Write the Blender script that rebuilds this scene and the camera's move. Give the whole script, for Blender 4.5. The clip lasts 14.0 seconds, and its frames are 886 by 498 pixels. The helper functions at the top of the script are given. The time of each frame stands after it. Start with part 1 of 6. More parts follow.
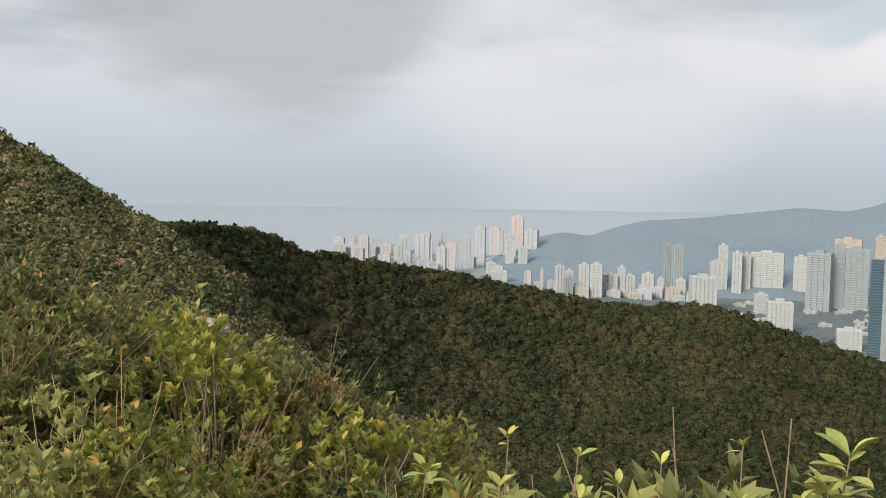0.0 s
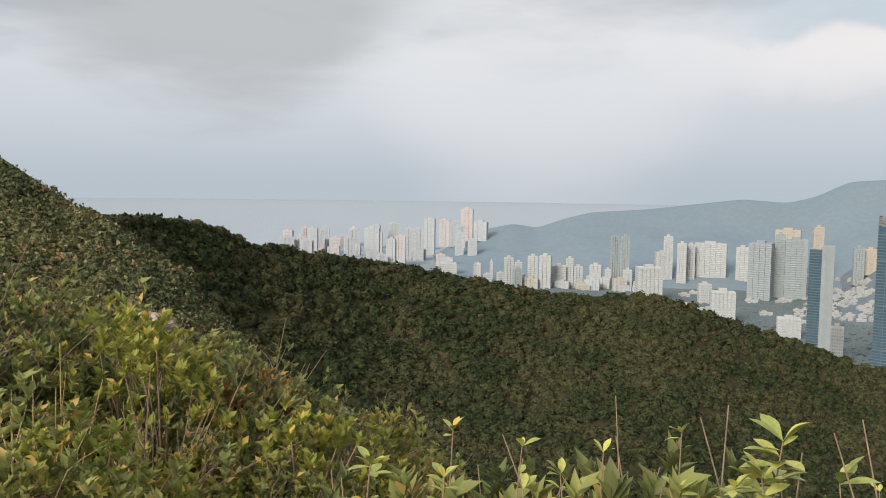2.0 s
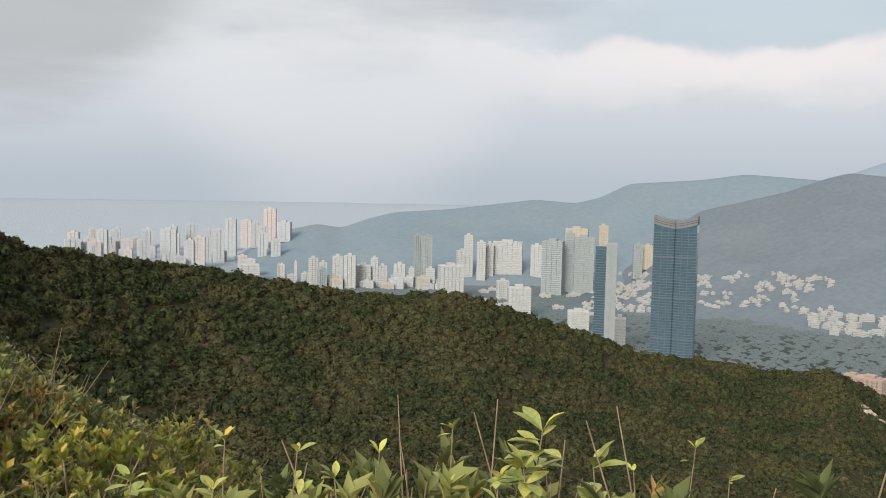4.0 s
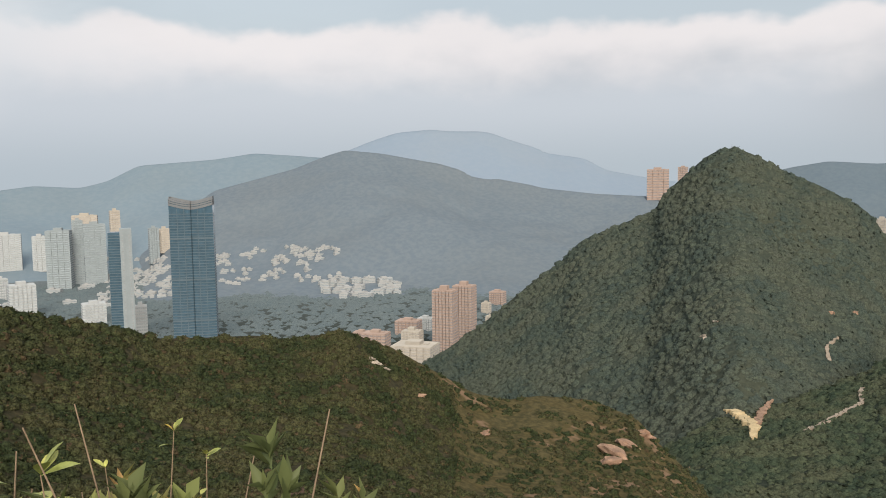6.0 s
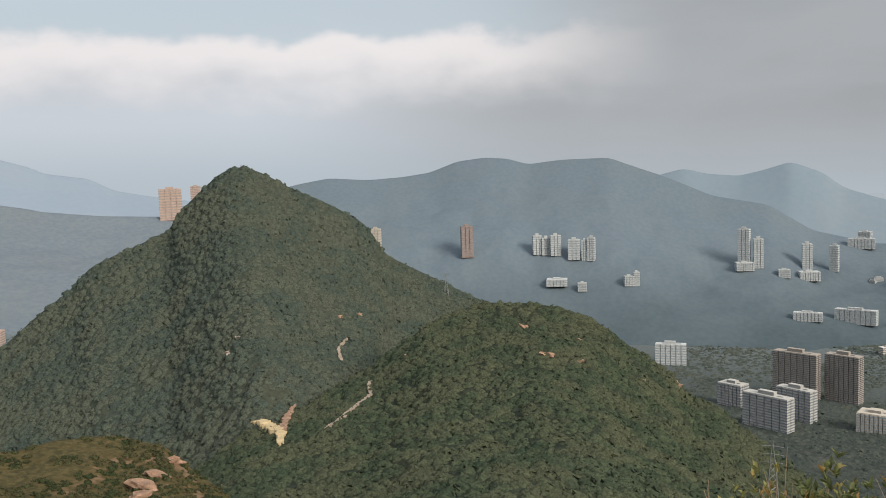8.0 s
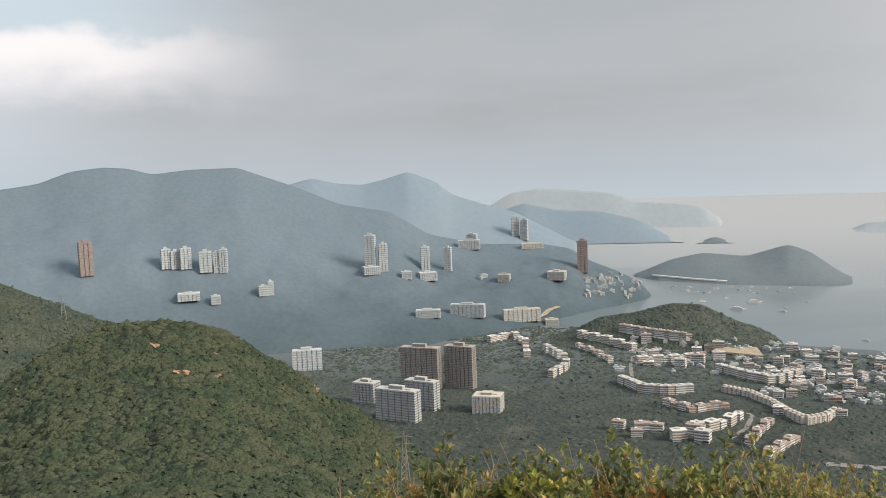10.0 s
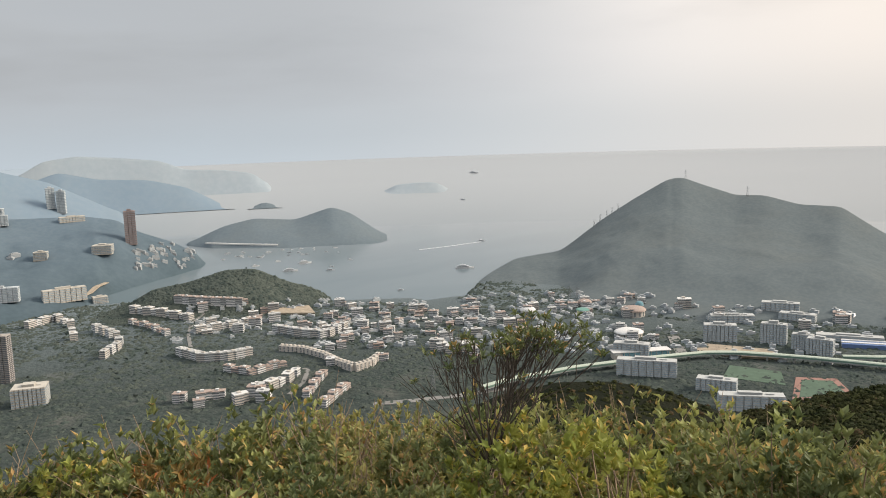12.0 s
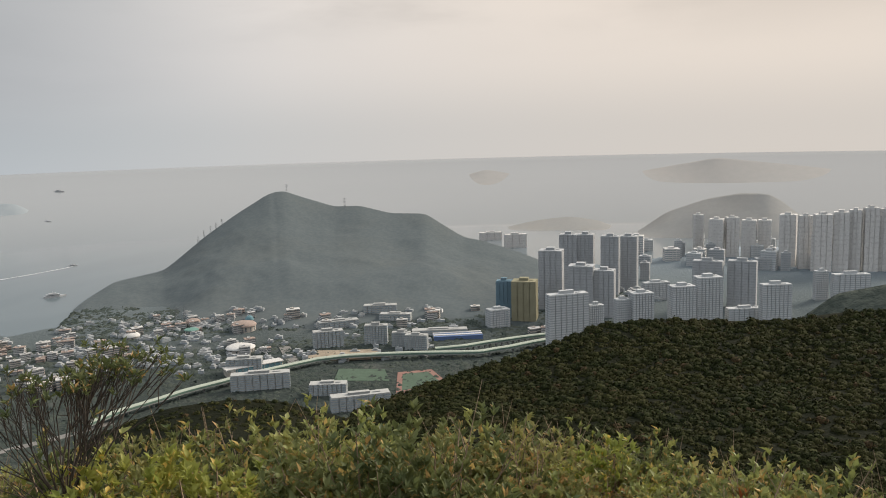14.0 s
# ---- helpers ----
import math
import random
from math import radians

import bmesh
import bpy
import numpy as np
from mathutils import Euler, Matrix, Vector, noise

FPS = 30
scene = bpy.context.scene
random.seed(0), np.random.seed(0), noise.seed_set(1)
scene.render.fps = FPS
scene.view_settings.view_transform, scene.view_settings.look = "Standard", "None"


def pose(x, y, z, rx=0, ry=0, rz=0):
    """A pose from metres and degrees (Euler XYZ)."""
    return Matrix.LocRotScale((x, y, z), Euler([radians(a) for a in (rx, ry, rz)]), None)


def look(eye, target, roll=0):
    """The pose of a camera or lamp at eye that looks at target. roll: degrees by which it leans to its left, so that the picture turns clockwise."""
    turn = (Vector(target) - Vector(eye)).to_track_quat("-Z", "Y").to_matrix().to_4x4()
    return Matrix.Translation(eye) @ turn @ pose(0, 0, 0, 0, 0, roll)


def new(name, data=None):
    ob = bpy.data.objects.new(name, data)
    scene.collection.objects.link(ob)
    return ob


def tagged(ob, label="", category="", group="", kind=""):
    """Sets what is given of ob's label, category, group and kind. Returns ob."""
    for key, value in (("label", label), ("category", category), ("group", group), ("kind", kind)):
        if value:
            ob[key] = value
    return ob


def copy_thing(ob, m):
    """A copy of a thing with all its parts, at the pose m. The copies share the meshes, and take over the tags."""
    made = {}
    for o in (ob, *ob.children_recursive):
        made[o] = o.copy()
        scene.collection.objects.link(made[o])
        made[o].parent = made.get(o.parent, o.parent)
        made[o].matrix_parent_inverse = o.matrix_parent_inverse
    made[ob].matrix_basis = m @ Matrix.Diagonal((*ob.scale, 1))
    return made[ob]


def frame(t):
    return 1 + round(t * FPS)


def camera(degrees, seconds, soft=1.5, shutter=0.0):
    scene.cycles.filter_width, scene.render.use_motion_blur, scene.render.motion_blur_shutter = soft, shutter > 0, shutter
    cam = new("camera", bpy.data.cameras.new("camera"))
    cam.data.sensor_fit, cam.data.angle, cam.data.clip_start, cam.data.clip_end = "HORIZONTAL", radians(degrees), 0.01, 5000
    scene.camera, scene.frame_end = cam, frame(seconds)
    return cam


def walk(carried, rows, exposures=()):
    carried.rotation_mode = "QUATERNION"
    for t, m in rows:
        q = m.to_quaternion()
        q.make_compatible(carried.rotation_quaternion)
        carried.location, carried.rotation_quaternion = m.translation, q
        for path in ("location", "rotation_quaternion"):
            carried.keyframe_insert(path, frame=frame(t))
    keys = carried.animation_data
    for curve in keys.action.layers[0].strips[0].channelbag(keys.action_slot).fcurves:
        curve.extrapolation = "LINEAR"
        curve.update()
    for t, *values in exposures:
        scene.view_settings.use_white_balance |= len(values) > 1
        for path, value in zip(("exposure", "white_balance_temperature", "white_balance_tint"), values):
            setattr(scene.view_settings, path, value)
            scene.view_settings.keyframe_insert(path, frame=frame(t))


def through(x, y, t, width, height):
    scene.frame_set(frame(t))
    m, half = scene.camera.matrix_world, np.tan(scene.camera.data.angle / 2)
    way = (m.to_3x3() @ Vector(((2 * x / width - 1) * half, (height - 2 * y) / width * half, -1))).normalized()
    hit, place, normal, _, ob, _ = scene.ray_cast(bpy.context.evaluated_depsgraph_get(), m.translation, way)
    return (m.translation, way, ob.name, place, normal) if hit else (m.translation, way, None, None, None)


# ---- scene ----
# Eye on the hilltop, EYE metres above the sea; x to the first view's right, y ahead.
EYE = 430.0
cam = camera(55.9, 14.0, 1.0)
# seconds, offset in metres from the first eye, yaw, pitch, roll
ROWS = [
    (0.0, 0.000, 0.000, 0.000, 0.06, -3.86, -0.86),
    (0.5, 0.002, 0.000, 0.000, 1.05, -3.67, -0.99),
    (1.0, 0.005, -0.001, 0.000, 1.14, -3.37, -1.22),
    (1.5, 0.009, -0.002, 0.001, -0.69, -3.58, -1.12),
    (2.0, 0.016, -0.003, 0.002, -3.40, -4.35, -0.81),
    (4.5, 0.142, -0.027, 0.014, -22.14, -4.24, -0.87),
    (5.0, 0.191, -0.048, 0.014, -29.45, -4.88, -0.35),
    (5.5, 0.247, -0.083, 0.017, -39.68, -5.30, 0.22),
    (6.0, 0.277, -0.112, 0.014, -49.22, -5.37, 0.76),
    (6.5, 0.304, -0.146, 0.012, -57.17, -5.32, 1.41),
    (7.0, 0.328, -0.186, 0.007, -64.84, -5.20, 1.65),
    (7.5, 0.352, -0.239, 0.005, -74.03, -5.01, 1.65),
    (10.0, 0.364, -0.377, -0.015, -106.63, -5.01, 2.18),
    (10.5, 0.351, -0.416, -0.029, -115.33, -5.31, 1.72),
    (11.0, 0.342, -0.439, -0.039, -121.41, -6.01, 1.96),
    (11.5, 0.329, -0.464, -0.053, -128.16, -7.53, 2.14),
    (12.0, 0.292, -0.520, -0.055, -136.79, -8.34, 1.85),
    (12.5, 0.251, -0.572, -0.054, -143.87, -8.64, 1.73),
    (13.0, 0.219, -0.610, -0.049, -148.22, -8.51, 1.22),
    (13.5, 0.198, -0.641, -0.052, -152.92, -8.11, 1.22),
    (14.0, 0.151, -0.676, -0.057, -163.57, -8.16, 1.58),
]
walk(cam, [(t, pose(x, y, EYE + z, 90 + pitch, roll, yaw)) for t, x, y, z, yaw, pitch, roll in ROWS],
     [(0.0, 0.1), (5.0, 0.08), (7.5, 0.05), (9.8, 0.24), (10.5, 0.5), (11.0, 0.53), (11.5, 0.44), (12.0, 0.34), (12.5, 0.16), (13.0, 0.05), (14.0, 0.02)])

# ---- light: hazy sky with cloud banks, low veiled sun behind the first view ----
SUN_AZ, SUN_EL, GLOW_AZ = 217.0, 29.0, 212.0


def heading(az, el=0.0):
    """Unit vector towards a bearing (degrees clockwise from +y) and elevation."""
    a, e = radians(az), radians(el)
    return Vector((math.sin(a) * math.cos(e), math.cos(a) * math.cos(e), math.sin(e)))


class Nodes:
    """Short hand for building node trees."""

    def __init__(self, tree):
        self.tree = tree
        tree.nodes.clear()

    def add(self, kind, **values):
        node = self.tree.nodes.new(kind)
        for key, value in values.items():
            if key == "props":
                for k, v in value.items():
                    setattr(node, k, v)
        return node

    def put(self, value, socket):
        if isinstance(value, bpy.types.NodeSocket):
            self.tree.links.new(value, socket)
        elif isinstance(value, (tuple, list)) and len(value) == 3 and socket.type == "RGBA":
            socket.default_value = (*value, 1)
        else:
            socket.default_value = value

    def math(self, op, a, b=0.0, c=0.0, clamp=False):
        n = self.tree.nodes.new("ShaderNodeMath")
        n.operation, n.use_clamp = op, clamp
        for i, v in enumerate((a, b, c)):
            self.put(v, n.inputs[i])
        return n.outputs[0]

    def mix(self, fac, a, b, blend="MIX"):
        n = self.tree.nodes.new("ShaderNodeMix")
        n.data_type, n.blend_type = "RGBA", blend
        self.put(fac, n.inputs["Factor"])
        self.put(a, n.inputs[6])
        self.put(b, n.inputs[7])
        return n.outputs[2]

    def step(self, x, lo, hi):
        n = self.tree.nodes.new("ShaderNodeMapRange")
        n.interpolation_type = "SMOOTHSTEP"
        for i, v in enumerate((x, lo, hi, 0.0, 1.0)):
            self.put(v, n.inputs[i])
        return n.outputs[0]

    def noise(self, vec, scale, detail=4.0, rough=0.55, dist=0.0):
        n = self.tree.nodes.new("ShaderNodeTexNoise")
        if vec is not None:
            self.put(vec, n.inputs["Vector"])
        for k, v in (("Scale", scale), ("Detail", detail), ("Roughness", rough), ("Distortion", dist)):
            n.inputs[k].default_value = v
        return n.outputs["Fac"]

    def dot(self, vec, other):
        n = self.tree.nodes.new("ShaderNodeVectorMath")
        n.operation = "DOT_PRODUCT"
        self.put(vec, n.inputs[0])
        self.put(other, n.inputs[1])
        return n.outputs["Value"]

    def scale3(self, vec, s):
        n = self.tree.nodes.new("ShaderNodeVectorMath")
        n.operation = "MULTIPLY"
        self.put(vec, n.inputs[0])
        n.inputs[1].default_value = s
        return n.outputs[0]


def build_world():
    world = bpy.data.worlds.new("hazy_sky")
    scene.world = world
    world.use_nodes = True
    n = Nodes(world.node_tree)
    way = n.add("ShaderNodeTexCoord").outputs["Generated"]
    parts = n.add("ShaderNodeSeparateXYZ")
    n.put(way, parts.inputs[0])
    z = parts.outputs[2]
    sky = n.add("ShaderNodeTexSky", props={"sky_type": "NISHITA", "sun_disc": False, "sun_elevation": radians(SUN_EL),
                                           "sun_rotation": radians(SUN_AZ), "air_density": 1.5, "dust_density": 4.0})
    blue = n.mix(1.0, sky.outputs[0], (0.1, 0.1, 0.1), "MULTIPLY")
    toward_sun = n.dot(way, tuple(heading(GLOW_AZ, 8)))
    warm = n.step(toward_sun, -0.12, 1.04)
    # haze near the horizon, warmer towards the sun
    low = n.mix(warm, (0.445, 0.505, 0.555), (0.66, 0.605, 0.55))
    mid = n.mix(warm, (0.575, 0.615, 0.665), (0.80, 0.71, 0.625))
    haze = n.mix(n.step(z, -0.01, 0.09), low, mid)
    # broad grey cloud sheets
    flat = n.scale3(way, (1.0, 1.0, 4.2))
    big = n.noise(flat, 1.7, 5.0, 0.5, 0.4)
    soft = n.noise(flat, 5.0, 5.0, 0.55, 0.3)
    sheet = n.math("ADD", n.math("MULTIPLY", big, 0.7), n.math("MULTIPLY", soft, 0.3))
    grey = n.mix(warm, (0.36, 0.40, 0.44), (0.62, 0.545, 0.475))
    pale = n.mix(warm, (0.72, 0.745, 0.77), (0.84, 0.73, 0.63))
    cloud = n.mix(n.step(sheet, 0.40, 0.60), grey, pale)
    col = n.mix(n.math("MULTIPLY", n.step(z, 0.06, 0.19), 0.8), haze, cloud)
    # darker sheet over the bay
    bay = n.step(n.dot(way, tuple(heading(111, 14))), 0.72, 0.985)
    veil = n.math("MULTIPLY", n.math("MULTIPLY", bay, n.step(z, -0.10, 0.09)), n.math("ADD", 0.30, n.math("MULTIPLY", sheet, 1.0)))
    col = n.mix(veil, col, (0.345, 0.36, 0.375))
    # bright heaped bank with light blue over it
    ahead = n.dot(way, tuple(heading(57)))
    inside = n.step(ahead, 0.74, 0.90)
    lumps = n.noise(n.scale3(way, (1.0, 1.0, 1.6)), 9.0, 4.0, 0.5)
    top = n.math("ADD", n.math("MULTIPLY", n.math("SUBTRACT", lumps, 0.5), 0.085), 0.163)
    above = n.step(n.math("SUBTRACT", z, top), -0.008, 0.012)
    under = n.step(n.math("SUBTRACT", z, top), -0.085, -0.012)
    bank = n.mix(under, col, (0.84, 0.80, 0.80))
    open_sky = n.mix(0.70, blue, (0.62, 0.69, 0.77))
    bank = n.mix(above, bank, open_sky)
    col = n.mix(n.math("MULTIPLY", inside, 0.9), col, bank)
    # heavy grey lobe over the first view, with a torn edge
    lobe = n.math("ADD", n.dot(way, tuple(heading(-12, 18))), n.math("MULTIPLY", n.math("SUBTRACT", soft, 0.5), 0.035))
    col = n.mix(n.math("MULTIPLY", n.step(lobe, 0.962, 0.985), 0.62), col, (0.37, 0.385, 0.395))
    # sunlit opening beside it
    gap = n.math("ADD", n.dot(way, tuple(heading(10, 9))), n.math("MULTIPLY", n.math("SUBTRACT", big, 0.5), 0.03))
    col = n.mix(n.math("MULTIPLY", n.step(gap, 0.972, 0.998), 0.4), col, (0.80, 0.79, 0.80))
    back = n.add("ShaderNodeBackground")
    n.put(col, back.inputs[0])
    back.inputs[1].default_value = 1.0
    out = n.add("ShaderNodeOutputWorld")
    n.put(back.outputs[0], out.inputs[0])


build_world()
sun = new("sun", bpy.data.lights.new("sun", "SUN"))
sun.data.energy, sun.data.angle, sun.data.color = 3.1, radians(24), (1.0, 0.91, 0.79)
sun.matrix_world = look(heading(SUN_AZ, SUN_EL) * 100, (0, 0, 0))
scene.view_settings.exposure = 0.0

# ---- materials ----
def principled(name):
    mat = bpy.data.materials.new(name)
    mat.use_nodes = True
    n = Nodes(mat.node_tree)
    bsdf = n.add("ShaderNodeBsdfPrincipled")
    out = n.add("ShaderNodeOutputMaterial")
    n.put(bsdf.outputs[0], out.inputs[0])
    return mat, n, bsdf


def bump(n, bsdf, height, strength, distance):
    b = n.add("ShaderNodeBump")
    n.put(height, b.inputs["Height"])
    b.inputs["Strength"].default_value, b.inputs["Distance"].default_value = strength, distance
    n.put(b.outputs[0], bsdf.inputs["Normal"])


def settle(n, bsdf, amount):
    """Lean the shading normal towards the zenith: flattens shading on far surfaces, imitating haze."""
    geo = n.add("ShaderNodeNewGeometry").outputs["Normal"]
    m = n.add("ShaderNodeMix", props={"data_type": "VECTOR"})
    m.inputs["Factor"].default_value = amount
    n.put(geo, m.inputs[4])
    m.inputs[5].default_value = (0.0, 0.0, 1.0)
    unit_node = n.add("ShaderNodeVectorMath", props={"operation": "NORMALIZE"})
    n.put(m.outputs[1], unit_node.inputs[0])
    n.put(unit_node.outputs[0], bsdf.inputs["Normal"])


def woodland(name, dark, light, tree, broad, relief=1.0, bare=None, bare_from=0.62, low=None):
    """Ground under woodland or scrub: tree-size mottling, broad patches, optional bare earth."""
    mat, n, bsdf = principled(name)
    pos = n.add("ShaderNodeNewGeometry").outputs["Position"]
    fine = n.noise(pos, 1.0 / tree, 3.0, 0.6)
    wide = n.noise(pos, 1.0 / broad, 4.0, 0.55)
    col = n.mix(n.step(fine, 0.33, 0.68), dark, light)
    mean = tuple((a + b) / 2 for a, b in zip(dark, light))
    warmer = (mean[0] * 1.25, mean[1] * 1.05, mean[2] * 0.85)
    col = n.mix(n.math("MULTIPLY", n.step(wide, 0.42, 0.66), 0.45 if tree < 9 else 0.12), col, warmer)
    if bare:
        col = n.mix(n.math("MULTIPLY", n.step(wide, bare_from, bare_from + 0.08), 0.8), col, bare)
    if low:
        # haze painted thinner on the lower slope: darker, greener below a wavering height
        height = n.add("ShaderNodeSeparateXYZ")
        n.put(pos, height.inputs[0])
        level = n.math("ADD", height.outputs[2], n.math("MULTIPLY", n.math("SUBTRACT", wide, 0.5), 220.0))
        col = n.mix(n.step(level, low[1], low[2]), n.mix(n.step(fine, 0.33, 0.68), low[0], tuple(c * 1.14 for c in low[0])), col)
    n.put(col, bsdf.inputs["Base Color"])
    bsdf.inputs["Roughness"].default_value = 0.95
    bsdf.inputs["Specular IOR Level"].default_value = 0.08
    if tree > 9:
        settle(n, bsdf, 0.42 if tree < 40 else 0.92)
    else:
        bump(n, bsdf, fine, 0.9, tree * 0.5 * relief)
    return mat


def foliage(name, colours, patch, gloss=0.5, shine=0.25, through=0.25, dry=None, dry_amount=0.12, grain=0.0, tufts=(0.30, 1.5), lean=0.0):
    """Leaves: shade varies by leaf and in patches of the given size."""
    mat, n, bsdf = principled(name)
    geo = n.add("ShaderNodeNewGeometry")
    one = geo.outputs["Random Per Island"]
    patchy = n.noise(geo.outputs["Position"], 1.0 / patch, 2.0, 0.5)
    col = n.mix(n.step(patchy, 0.38, 0.62), colours[0], colours[1])
    col = n.mix(n.math("MULTIPLY", one, 0.6), col, colours[2])
    if dry:
        col = n.mix(n.step(one, 1 - dry_amount, 1 - dry_amount * 0.6), col, dry)
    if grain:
        # shade painted within a crown: gaps between leaf tufts darkened, tips lightened
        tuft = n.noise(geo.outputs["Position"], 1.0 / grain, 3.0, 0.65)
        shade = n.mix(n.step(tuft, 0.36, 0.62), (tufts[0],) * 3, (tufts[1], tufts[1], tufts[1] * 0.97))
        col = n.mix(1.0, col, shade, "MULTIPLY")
        if lean:
            settle(n, bsdf, lean)
        else:
            bump(n, bsdf, tuft, 1.0, grain * 0.8)
    n.put(col, bsdf.inputs["Base Color"])
    bsdf.inputs["Roughness"].default_value = gloss
    bsdf.inputs["Specular IOR Level"].default_value = shine
    if through:
        glow = n.add("ShaderNodeBsdfTranslucent")
        n.put(col, glow.inputs[0])
        blend = n.add("ShaderNodeMixShader")
        blend.inputs[0].default_value = through
        n.put(bsdf.outputs[0], blend.inputs[1])
        n.put(glow.outputs[0], blend.inputs[2])
        out = [o for o in mat.node_tree.nodes if o.type == "OUTPUT_MATERIAL"][0]
        n.put(blend.outputs[0], out.inputs[0])
    return mat


def plain(name, colour, rough=0.8, spread=0.12, size=3.0, metal=0.0, spec=0.3, lean=0.0):
    mat, n, bsdf = principled(name)
    pos = n.add("ShaderNodeNewGeometry").outputs["Position"]
    a, b = n.noise(pos, 1.0 / size, 4.0), n.noise(pos, 9.0 / size, 3.0)
    f = n.math("ADD", n.math("MULTIPLY", a, 0.6), n.math("MULTIPLY", b, 0.4))
    lo, hi = tuple(c * (1 - spread) for c in colour), tuple(min(1, c * (1 + spread)) for c in colour)
    n.put(n.mix(n.step(f, 0.3, 0.7), lo, hi), bsdf.inputs["Base Color"])
    bsdf.inputs["Roughness"].default_value, bsdf.inputs["Metallic"].default_value = rough, metal
    bsdf.inputs["Specular IOR Level"].default_value = spec
    if lean:
        settle(n, bsdf, lean)
    return mat


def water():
    mat, n, bsdf = principled("hazed_sea_water")
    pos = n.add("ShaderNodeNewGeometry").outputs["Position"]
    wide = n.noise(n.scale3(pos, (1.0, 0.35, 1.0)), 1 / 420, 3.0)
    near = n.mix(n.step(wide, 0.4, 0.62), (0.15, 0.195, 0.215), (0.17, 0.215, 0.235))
    # far water paled by distance from the hilltop to paint in haze
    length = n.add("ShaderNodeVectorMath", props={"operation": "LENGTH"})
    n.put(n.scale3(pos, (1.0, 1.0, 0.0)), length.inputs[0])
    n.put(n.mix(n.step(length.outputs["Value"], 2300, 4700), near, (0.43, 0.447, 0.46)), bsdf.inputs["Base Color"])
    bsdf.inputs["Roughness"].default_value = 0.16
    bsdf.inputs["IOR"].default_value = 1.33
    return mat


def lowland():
    """Valley floor: woods with paler patches; haze is painted in, paling the colour with distance."""
    mat, n, bsdf = principled("hazed_valley_floor")
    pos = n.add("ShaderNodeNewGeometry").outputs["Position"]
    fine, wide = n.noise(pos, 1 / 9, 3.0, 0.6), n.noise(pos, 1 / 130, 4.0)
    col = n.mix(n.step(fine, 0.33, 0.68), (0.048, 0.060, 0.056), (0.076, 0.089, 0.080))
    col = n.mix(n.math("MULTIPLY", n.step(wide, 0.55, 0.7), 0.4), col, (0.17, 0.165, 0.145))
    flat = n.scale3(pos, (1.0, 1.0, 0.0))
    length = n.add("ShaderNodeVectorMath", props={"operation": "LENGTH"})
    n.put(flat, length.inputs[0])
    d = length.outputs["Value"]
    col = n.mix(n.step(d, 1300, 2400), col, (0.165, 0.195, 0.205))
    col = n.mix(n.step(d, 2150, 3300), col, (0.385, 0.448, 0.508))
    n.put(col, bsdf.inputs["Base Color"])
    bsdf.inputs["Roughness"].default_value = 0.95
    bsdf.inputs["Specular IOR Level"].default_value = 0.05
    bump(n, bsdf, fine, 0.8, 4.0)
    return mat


def building(name, colour, spread=0.08, lean=0.72):
    return plain(name, colour, 0.85, spread, 14.0, 0.0, 0.1, lean)


def glass(name, colour, rough=0.2, lean=0.5):
    return plain(name, colour, rough, 0.2, 6.0, 0.0, 0.4 if lean < 0.8 else 0.1, lean)


M_EARTH = plain("dry_earth", (0.085, 0.07, 0.04), 0.95, 0.45, 0.8)
M_SCRUB = woodland("scrub_ground", (0.032, 0.033, 0.019), (0.070, 0.062, 0.036), 1.6, 30, 1.0, (0.160, 0.110, 0.085), 0.62)
# darkened copy of the scrub ground: shade of the backlit slope put into the colour
M_SCRUB_W = woodland("shaded_scrub_ground", (0.009, 0.012, 0.006), (0.016, 0.018, 0.009), 1.6, 30)
M_RED = woodland("bare_red_slope", (0.06, 0.056, 0.028), (0.125, 0.105, 0.05), 1.8, 16, 1.0, (0.27, 0.18, 0.12), 0.57)
M_WOOD = woodland("forest_ground", (0.046, 0.060, 0.050), (0.074, 0.090, 0.070), 5, 90)
# nearer shoulder ground: darker copy, without the peak's lightening for haze
M_WOOD_DARK = woodland("shoulder_ground", (0.028, 0.038, 0.028), (0.050, 0.062, 0.044), 5, 60)
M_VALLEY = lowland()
M_KNOLL = woodland("knoll_woods", (0.068, 0.082, 0.071), (0.102, 0.116, 0.099), 9, 130)
# far hills and islands: haze painted into the base colours, paler and bluer
M_HILL_E = woodland("hazed_woods_e", (0.168, 0.214, 0.258), (0.205, 0.246, 0.280), 14, 260, 0.6)
M_HILL_F = woodland("hazed_woods_f", (0.212, 0.285, 0.344), (0.238, 0.306, 0.361), 18, 300)
M_HILL_G = woodland("hazed_woods_g", (0.285, 0.362, 0.455), (0.298, 0.370, 0.460), 30, 400)
M_HILL_H = woodland("hazed_woods_h", (0.148, 0.198, 0.242), (0.168, 0.217, 0.256), 14, 240, low=((0.074, 0.103, 0.118), -60.0, 230.0))
M_HILL_I = woodland("hazed_woods_i", (0.222, 0.290, 0.352), (0.238, 0.302, 0.360), 26, 350)
M_CAPE = woodland("hazed_woods_cape", (0.352, 0.404, 0.442), (0.380, 0.427, 0.461), 26, 350)
M_ISLE = woodland("hazed_island_woods", (0.152, 0.188, 0.212), (0.172, 0.208, 0.228), 12, 160)
M_SOUTH = woodland("hazed_south_woods", (0.128, 0.152, 0.160), (0.150, 0.174, 0.180), 10, 200, 0.7)
M_WEST = woodland("hazed_west_woods", (0.345, 0.345, 0.335), (0.365, 0.362, 0.35), 16, 200, 0.5)
M_FAINT = woodland("hazed_isles", (0.40, 0.395, 0.385), (0.42, 0.41, 0.40), 40, 500, 0.2)
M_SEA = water()
